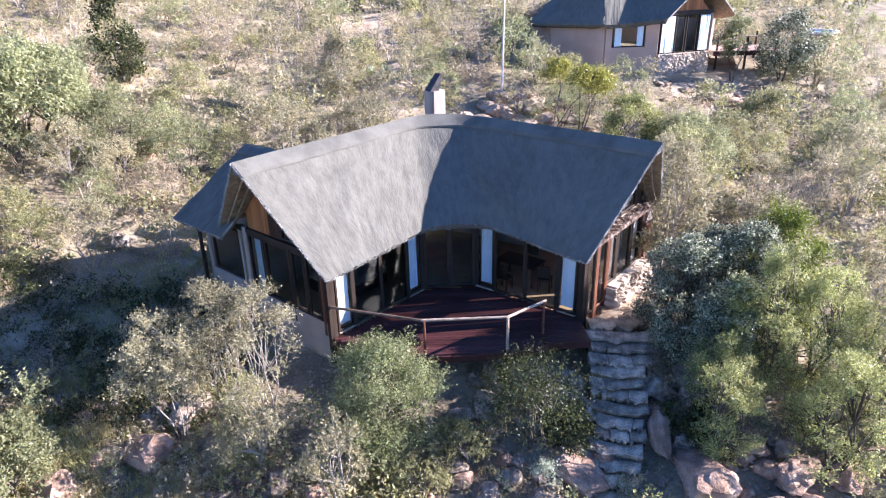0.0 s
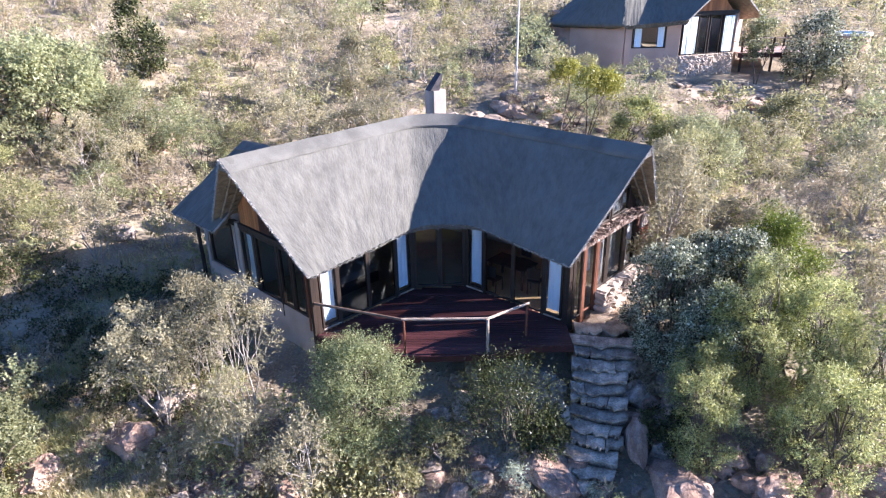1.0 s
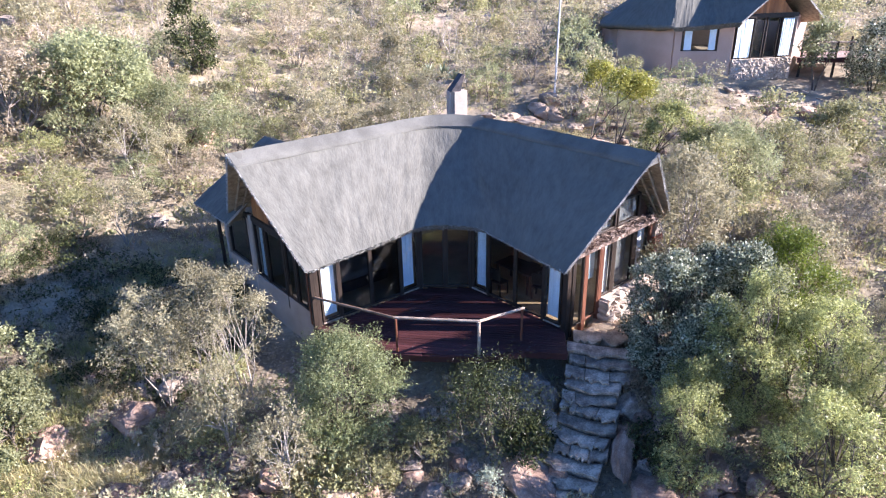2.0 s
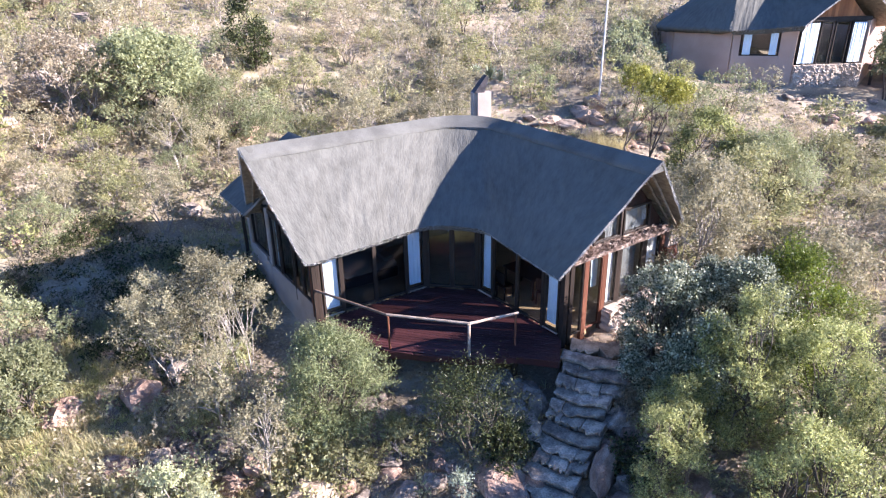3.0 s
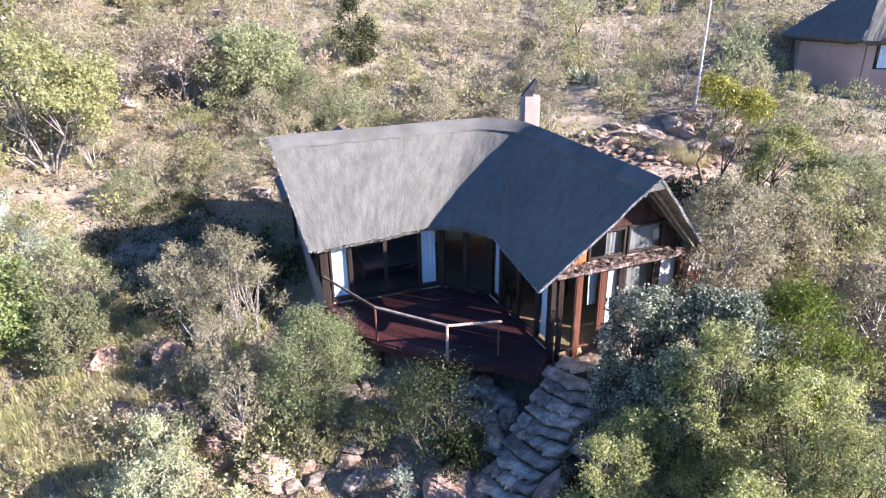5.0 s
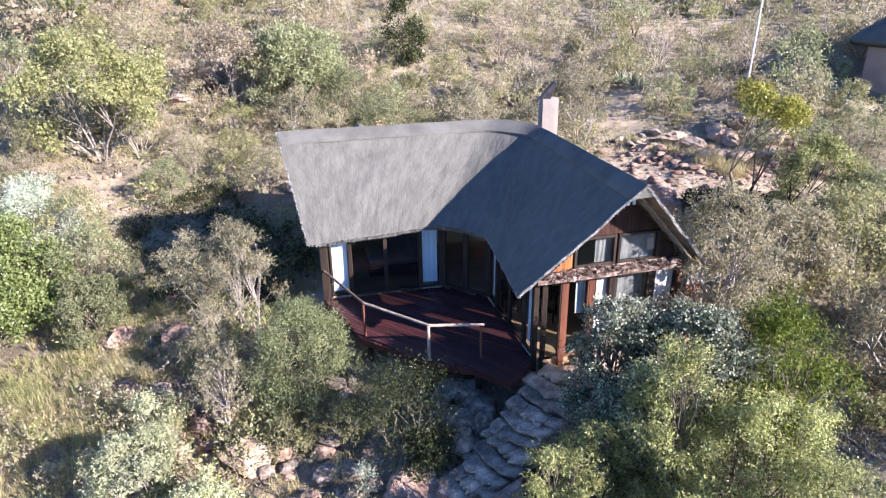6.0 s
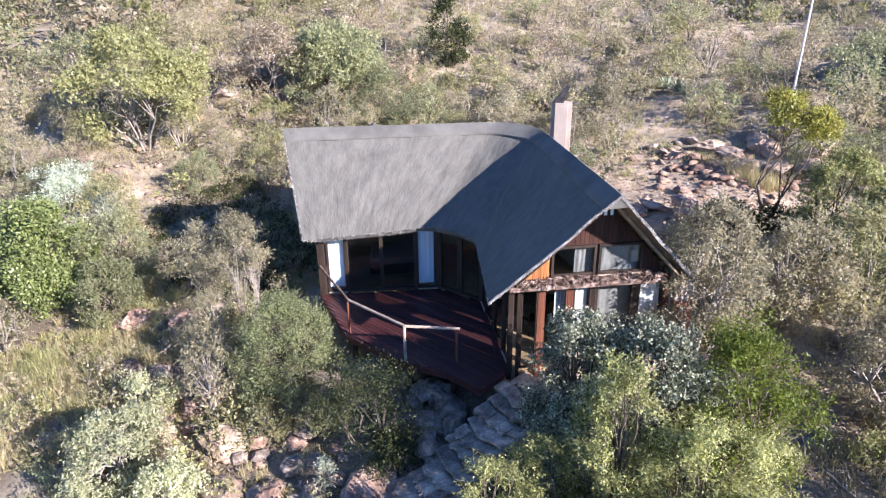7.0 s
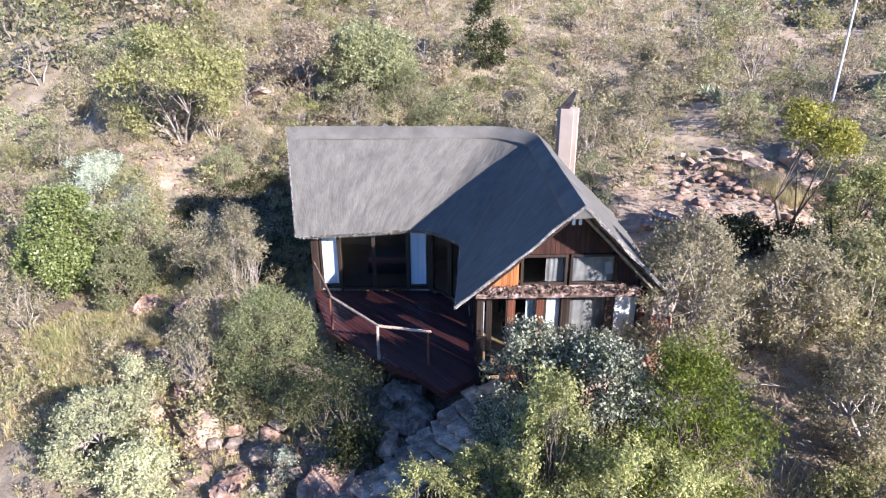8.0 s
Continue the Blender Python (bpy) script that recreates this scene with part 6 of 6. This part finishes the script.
def merged(name, label, category, forms, spots, seed):
    """Many plants as one object: crowns and limbs of the forms repeated at the spots (x, y, scale, turn)."""
    rnd = random.Random(seed)
    by = {}
    for s in spots:
        by.setdefault(rnd.randrange(len(forms)), []).append(s)
    mats, V, F, M, S, base = [], [], [], [], [], 0
    for k, group in by.items():
        for me in forms[k]:
            v = np.empty(len(me.vertices) * 3)
            me.vertices.foreach_get("co", v)
            v = v.reshape(-1, 3)
            loops = np.empty(len(me.loops), dtype=np.int64)
            me.loops.foreach_get("vertex_index", loops)
            sides = np.empty(len(me.polygons), dtype=np.int64)
            me.polygons.foreach_get("loop_total", sides)
            if me.materials[0] not in mats:
                mats.append(me.materials[0])
            for x, y, s, a in group:
                c, sn = math.cos(a), math.sin(a)
                w = np.stack([(v[:, 0] * c - v[:, 1] * sn) * s + x, (v[:, 0] * sn + v[:, 1] * c) * s + y, v[:, 2] * s + ground_z(x, y)], 1)
                V.append(w)
                F.append(loops + base)
                S.append(sides)
                M.append(np.full(len(sides), mats.index(me.materials[0])))
                base += len(v)
    V, F, M, S = np.concatenate(V), np.concatenate(F), np.concatenate(M), np.concatenate(S)
    me = bpy.data.meshes.new(name)
    me.vertices.add(len(V))
    me.vertices.foreach_set("co", V.ravel())
    me.loops.add(F.size)
    me.loops.foreach_set("vertex_index", F.ravel())
    me.polygons.add(len(S))
    me.polygons.foreach_set("loop_start", np.concatenate([[0], np.cumsum(S)[:-1]]))
    me.polygons.foreach_set("material_index", M)
    me.update(calc_edges=True)
    for m in mats:
        me.materials.append(m)
    return tagged(new(name, me), label, category, kind="stuff")


merged("distant_bushes", "scattered grey, olive and brown bushes up the slope", "scrub", [f for sp, w in (("grey", 1), ("olive", 1), ("green", 1), ("brown", 1), ("bare", 1)) for f in FAR_FORMS[sp]], distant, 9)
# far woods beyond the picked-out scrub
far_forms = []
for i, (sp, h, r) in enumerate((("grey", 2.8, 1.6), ("olive", 2.6, 1.6), ("green", 3.0, 1.7), ("brown", 2.7, 1.6), ("yellow", 2.6, 1.5))):
    lm, bk, _, _ = SPECIES[sp]
    far_forms.append(make_tree(300 + i, h, r, 2, 240, 0.34, lm, bk, low=0.1, clumps=9, fluff=0.36, thick=0.05, twigs=0))
spots = []
while len(spots) < 150:
    y = rs.uniform(58, 88)
    x = rs.uniform(-14 - 0.85 * y, 10 + 0.5 * y)
    spots.append((x, y, rs.uniform(0.8, 1.5), rs.uniform(0, 6.28)))
for _ in range(260):
    spots.append((rs.uniform(-85, -33), rs.uniform(2, 60), rs.uniform(0.7, 1.3), rs.uniform(0, 6.28)))
merged("far_scrub", "distant olive and grey bushveld scrub", "scrub", far_forms, spots, 3)

# knee-high undergrowth between the bushes
low_forms = []
for i, (sp, n) in enumerate((("grey", 66), ("olive", 72), ("brown", 62), ("grey", 60), ("green", 66), ("yellow", 60))):
    lm, bk, _, _ = SPECIES[sp]
    low_forms.append(make_tree(400 + i, 0.75, 0.55, 1, int(n * 1.5), 0.125, lm, bk, low=0.1, clumps=3, fluff=0.5, thick=0.014, twigs=0))
spots = []
while len(spots) < 1450:
    y = rs.uniform(7, 60)
    x = rs.uniform(-26 - 0.5 * y, 10 + 0.45 * y)
    if free(x, y, 0.0, []) and not (y < 18 and -2.2 < x < 6.3 and y > 12.5):
        spots.append((x, y, rs.uniform(0.5, 1.5), rs.uniform(0, 6.28)))
spots += [(rs.uniform(-22, 26), rs.uniform(-14, 7.5), rs.uniform(0.6, 1.5), rs.uniform(0, 6.28)) for _ in range(260)]
spots += [(rs.uniform(-12, -6.5), rs.uniform(14.5, 20.5), rs.uniform(0.4, 0.9), rs.uniform(0, 6.28)) for _ in range(35)]
fine_forms = []
for i, (sp, n) in enumerate((("grey", 230), ("olive", 260), ("brown", 220), ("green", 250), ("tuft", 230))):
    lm, bk, _, _ = SPECIES[sp]
    fine_forms.append(make_tree(450 + i, 0.7, 0.5, 2, n, 0.07, lm, bk, low=0.05, clumps=8, fluff=0.4, thick=0.01, twigs=0))
near_spots = [s for s in spots if 7 < s[1] < 17 and -16 < s[0] < 16]
spots = [s for s in spots if s not in near_spots]
# dark-leaved plants massed in the lodge's shadow to deepen its shade
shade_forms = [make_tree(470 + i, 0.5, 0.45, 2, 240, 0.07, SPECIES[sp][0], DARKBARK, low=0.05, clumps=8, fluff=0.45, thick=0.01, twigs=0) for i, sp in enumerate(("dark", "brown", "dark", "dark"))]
merged("undergrowth", "low dark-leaved plants deepening the shade in the hollow beside the lodge", "undergrowth", shade_forms, [(rs.uniform(-15.5, -6.3), rs.uniform(14.2, 19.8), rs.uniform(0.5, 1.2), rs.uniform(0, 6.28)) for _ in range(190)], 15)
merged("undergrowth", "fine knee-high shrubs among the rocks", "undergrowth", fine_forms, near_spots, 14)
merged("undergrowth", "knee-high dry undergrowth between the bushes", "undergrowth", low_forms, spots, 4)


def grass(name, label, material, patches, seed):
    """Tufts of thin bent blades as one object. patches: x, y, spread x, spread y, tufts, height."""
    nr = np.random.RandomState(seed)
    V = []
    for cx, cy, sx, sy, n, h in patches:
        made, n = 0, n * (3 if cy > 16 else 1)
        while made < n:
            # tufts keep company
            gx, gy = cx + nr.uniform(-1, 1) * sx, cy + nr.uniform(-1, 1) * sy
            for _ in range(nr.randint(2, 7)):
                made += 1
                x, y = gx + nr.normal(0, 0.3), gy + nr.normal(0, 0.3)
                if (x + 0.2) ** 2 / 34 + (y - 20.8) ** 2 / 28 < 1 or math.hypot(x - 5.3, y - 17.8) < 1.7 or math.hypot(x - 4.8, y - 14.4) < 1.6 or math.hypot(x + 5.1, y - 11.85) < 0.95 or math.hypot(x - 14, y - 48) < 7 or (cx < 3 or cx > 5) and math.hypot(x - 3.8, y - 31.0) < 3.6 or math.hypot(x - 1.5, y - 29) < 2.4:
                    continue
                k = nr.randint(18, 32) if cy < 16 else nr.randint(9, 16)
                a = nr.uniform(0, 6.28, k)
                l = h * nr.uniform(0.6, 1.1) * nr.uniform(0.4, 1.1, k)
                b = np.stack([x + nr.normal(0, 0.05, k), y + nr.normal(0, 0.05, k), np.full(k, ground_z(x, y) - 0.03)], 1)
                lean = nr.uniform(0.1, 1.0, k)
                way = np.stack([np.cos(a), np.sin(a), np.zeros(k)], 1)
                mid = b + way * (lean * l * 0.3)[:, None] + np.array([0, 0, 1]) * (l * 0.6)[:, None]
                tip = mid + way * (lean * l * 0.7)[:, None] + np.array([0, 0, 1]) * (l * (0.45 - 0.4 * lean))[:, None]
                sd = np.stack([-np.sin(a), np.cos(a), np.zeros(k)], 1) * (0.008 if cy < 16 else 0.011)
                if cy > 16:
                    V.append(np.stack([b - sd, b + sd, tip], 1).reshape(-1, 3))
                    continue
                V.append(np.stack([b - sd, b + sd, mid + sd * 0.8, b - sd, mid + sd * 0.8, mid - sd * 0.8, mid - sd * 0.8, mid + sd * 0.8, tip], 1).reshape(-1, 3))
    V = np.concatenate(V)
    n = len(V) // 3
    me = bpy.data.meshes.new(name)
    me.vertices.add(len(V))
    me.vertices.foreach_set("co", V.ravel())
    me.loops.add(n * 3)
    me.loops.foreach_set("vertex_index", np.arange(n * 3))
    me.polygons.add(n)
    me.polygons.foreach_set("loop_start", np.arange(0, n * 3, 3))
    me.update(calc_edges=True)
    me.materials.append(material)
    return tagged(new(name, me), label, "grass", kind="stuff")


grass("dry_grass", "dry straw-yellow grass tufts", GRASS, ((-7.6, 11.0, 0.6, 0.5, 60, 0.7), (-8.6, 11.6, 0.7, 0.5, 50, 0.6), (-6.8, 12.4, 0.5, 0.4, 40, 0.6), (-2.2, 11.9, 0.9, 0.3, 60, 0.5), (-7.0, 10.0, 1.2, 0.6, 80, 0.6), (-8.5, 9.4, 2.8, 2.4, 330, 0.65), (-8, 11.5, 4, 3, 350, 0.5), (-11, 14, 4, 4, 160, 0.45), (-9, 18.5, 3, 3, 200, 0.35), (-5.5, 9, 2.5, 2, 200, 0.5), (-1, 11.3, 3, 1.5, 160, 0.4), (9, 22, 8, 5, 260, 0.45), (12, 19.8, 1.2, 0.8, 14, 0.5), (-14, 35, 25, 18, 1150, 0.45), (12, 30, 12, 10, 500, 0.45), (-35, 25, 18, 18, 800, 0.45), (-55, 22, 18, 20, 450, 0.5), (12, 11, 4, 3, 120, 0.4), (0, -3, 24, 10, 350, 0.45), (3.6, 33.6, 0.25, 0.3, 26, 0.9), (4.6, 32.9, 0.3, 0.3, 26, 0.9), (3.4, 34.4, 2.5, 0.8, 60, 0.5)), 6)
grass("green_grass", "greenish grass tufts", GREENGRASS, ((-9.6, 8.6, 1.0, 0.7, 90, 0.75), (-7.9, 10.4, 0.6, 0.5, 50, 0.7), (-10.6, 11.0, 0.8, 0.5, 50, 0.6), (-9.2, 13.0, 0.5, 0.4, 30, 0.6), (-1.95, 12.4, 0.5, 0.25, 26, 0.5), (-8.5, 11, 3.5, 3, 420, 0.5), (-9, 14, 4, 3, 160, 0.45), (-8.6, 17.5, 2.6, 2.6, 160, 0.35), (-18, 33, 20, 18, 750, 0.4), (-45, 24, 22, 20, 600, 0.45), (10, 28, 14, 12, 400, 0.4), (-2.5, 12, 2, 1, 120, 0.4)), 7)


def branch(x, y, length, rz, seed):
    """A dead bleached branch lying on the soil, with side twigs."""
    rnd = random.Random(seed)
    verts, faces = [], []
    p = Vector((0, 0, 0.06))
    d = Vector((1, 0, 0.08))
    r = 0.028
    for k in range(5):
        q = p + Vector((d.x, d.y + rnd.gauss(0, 0.25), max(0.02, rnd.gauss(0.06, 0.08)) - 0.02 * k)) * (length / 5)
        tube(verts, faces, p, q, r, r * 0.8, 5)
        for _ in range(2):
            tube(verts, faces, q, q + Vector((rnd.uniform(0.1, 0.35), rnd.uniform(-0.35, 0.35), rnd.uniform(0, 0.22))) * (length / 2), r * 0.5, r * 0.15, 4)
        p, r = q, r * 0.8
    ob = part("fallen_branch", mesh_of("fallen_branch", verts, faces, PALEBARK, True))
    ob.matrix_basis = pose(x, y, ground_z(x, y), 0, 0, rz)
    return tagged(ob, "bleached dead branch lying on the soil", "branch", "fallen branches")


rb = random.Random(17)
for x, y in ((11.2, 20.3), (10.3, 21.9), (9.7, 22.5), (12.4, 16.6), (12.9, 17.8), (13.3, 15.4), (12.1, 18.6), (-9.5, 15.5), (-11, 17.5), (-10.2, 18.6), (2.2, 29.2), (4.6, 31.6), (16.2, 39.6), (15.1, 38.2), (-15.5, 27), (-13.5, 29), (-17, 24), (-20, 31), (9.2, 23.5), (13.8, 24.5)):
    branch(x, y, rb.uniform(0.9, 2.0), rb.uniform(0, 360), rb.randrange(999))


def litter(name, label, material, patches, seed, size):
    """Fallen leaves, chips and twigs lying on the soil, as one object."""
    nr = np.random.RandomState(seed)
    V = []
    for cx, cy, sx, sy, n in patches:
        xs, ys = cx + nr.uniform(-1, 1, n) * sx, cy + nr.uniform(-1, 1, n) * sy
        for x, y in zip(xs, ys):
            if (x + 0.2) ** 2 / 30 + (y - 20.8) ** 2 / 24 < 1:
                continue
            a, l, w = nr.uniform(0, 6.28), size * nr.uniform(0.4, 1.5), size * nr.uniform(0.15, 0.6)
            u = np.array([math.cos(a), math.sin(a), nr.normal(0, 0.25)]) * l / 2
            v = np.array([-math.sin(a), math.cos(a), nr.normal(0, 0.25)]) * w / 2
            p = np.array([x, y, ground_z(x, y) + 0.03])
            V += [p - u, p + v, p + u, p - v]
    V = np.array(V)
    n = len(V) // 4
    me = bpy.data.meshes.new(name)
    me.vertices.add(len(V))
    me.vertices.foreach_set("co", V.ravel())
    me.loops.add(n * 4)
    me.loops.foreach_set("vertex_index", np.arange(n * 4))
    me.polygons.add(n)
    me.polygons.foreach_set("loop_start", np.arange(0, n * 4, 4))
    me.update(calc_edges=True)
    me.materials.append(material)
    return tagged(new(name, me), label, "litter", kind="stuff")


litter("leaf_litter", "fallen dry leaves and chips on the soil", L_BROWN, ((0, 12, 13, 5, 16000), (1, -2, 22, 9, 6000), (9, 22, 7, 8, 8000), (11, 20.8, 2, 2.2, 3500), (-13, 20, 8, 7, 9000), (3, 31, 7, 5, 6000), (-18, 34, 20, 12, 5000), (14, 36, 8, 8, 2500)), 8, 0.13)
litter("stone_chips", "broken grey stone chips on the soil", GREYROCK, ((0, 12, 13, 4, 5000), (3, 31, 6, 4, 3500), (16, 40, 4, 3, 1200), (-22, 28, 6, 6, 2500), (8, 20, 4, 4, 1500), (11, 20.5, 2, 2, 900)), 9, 0.16)
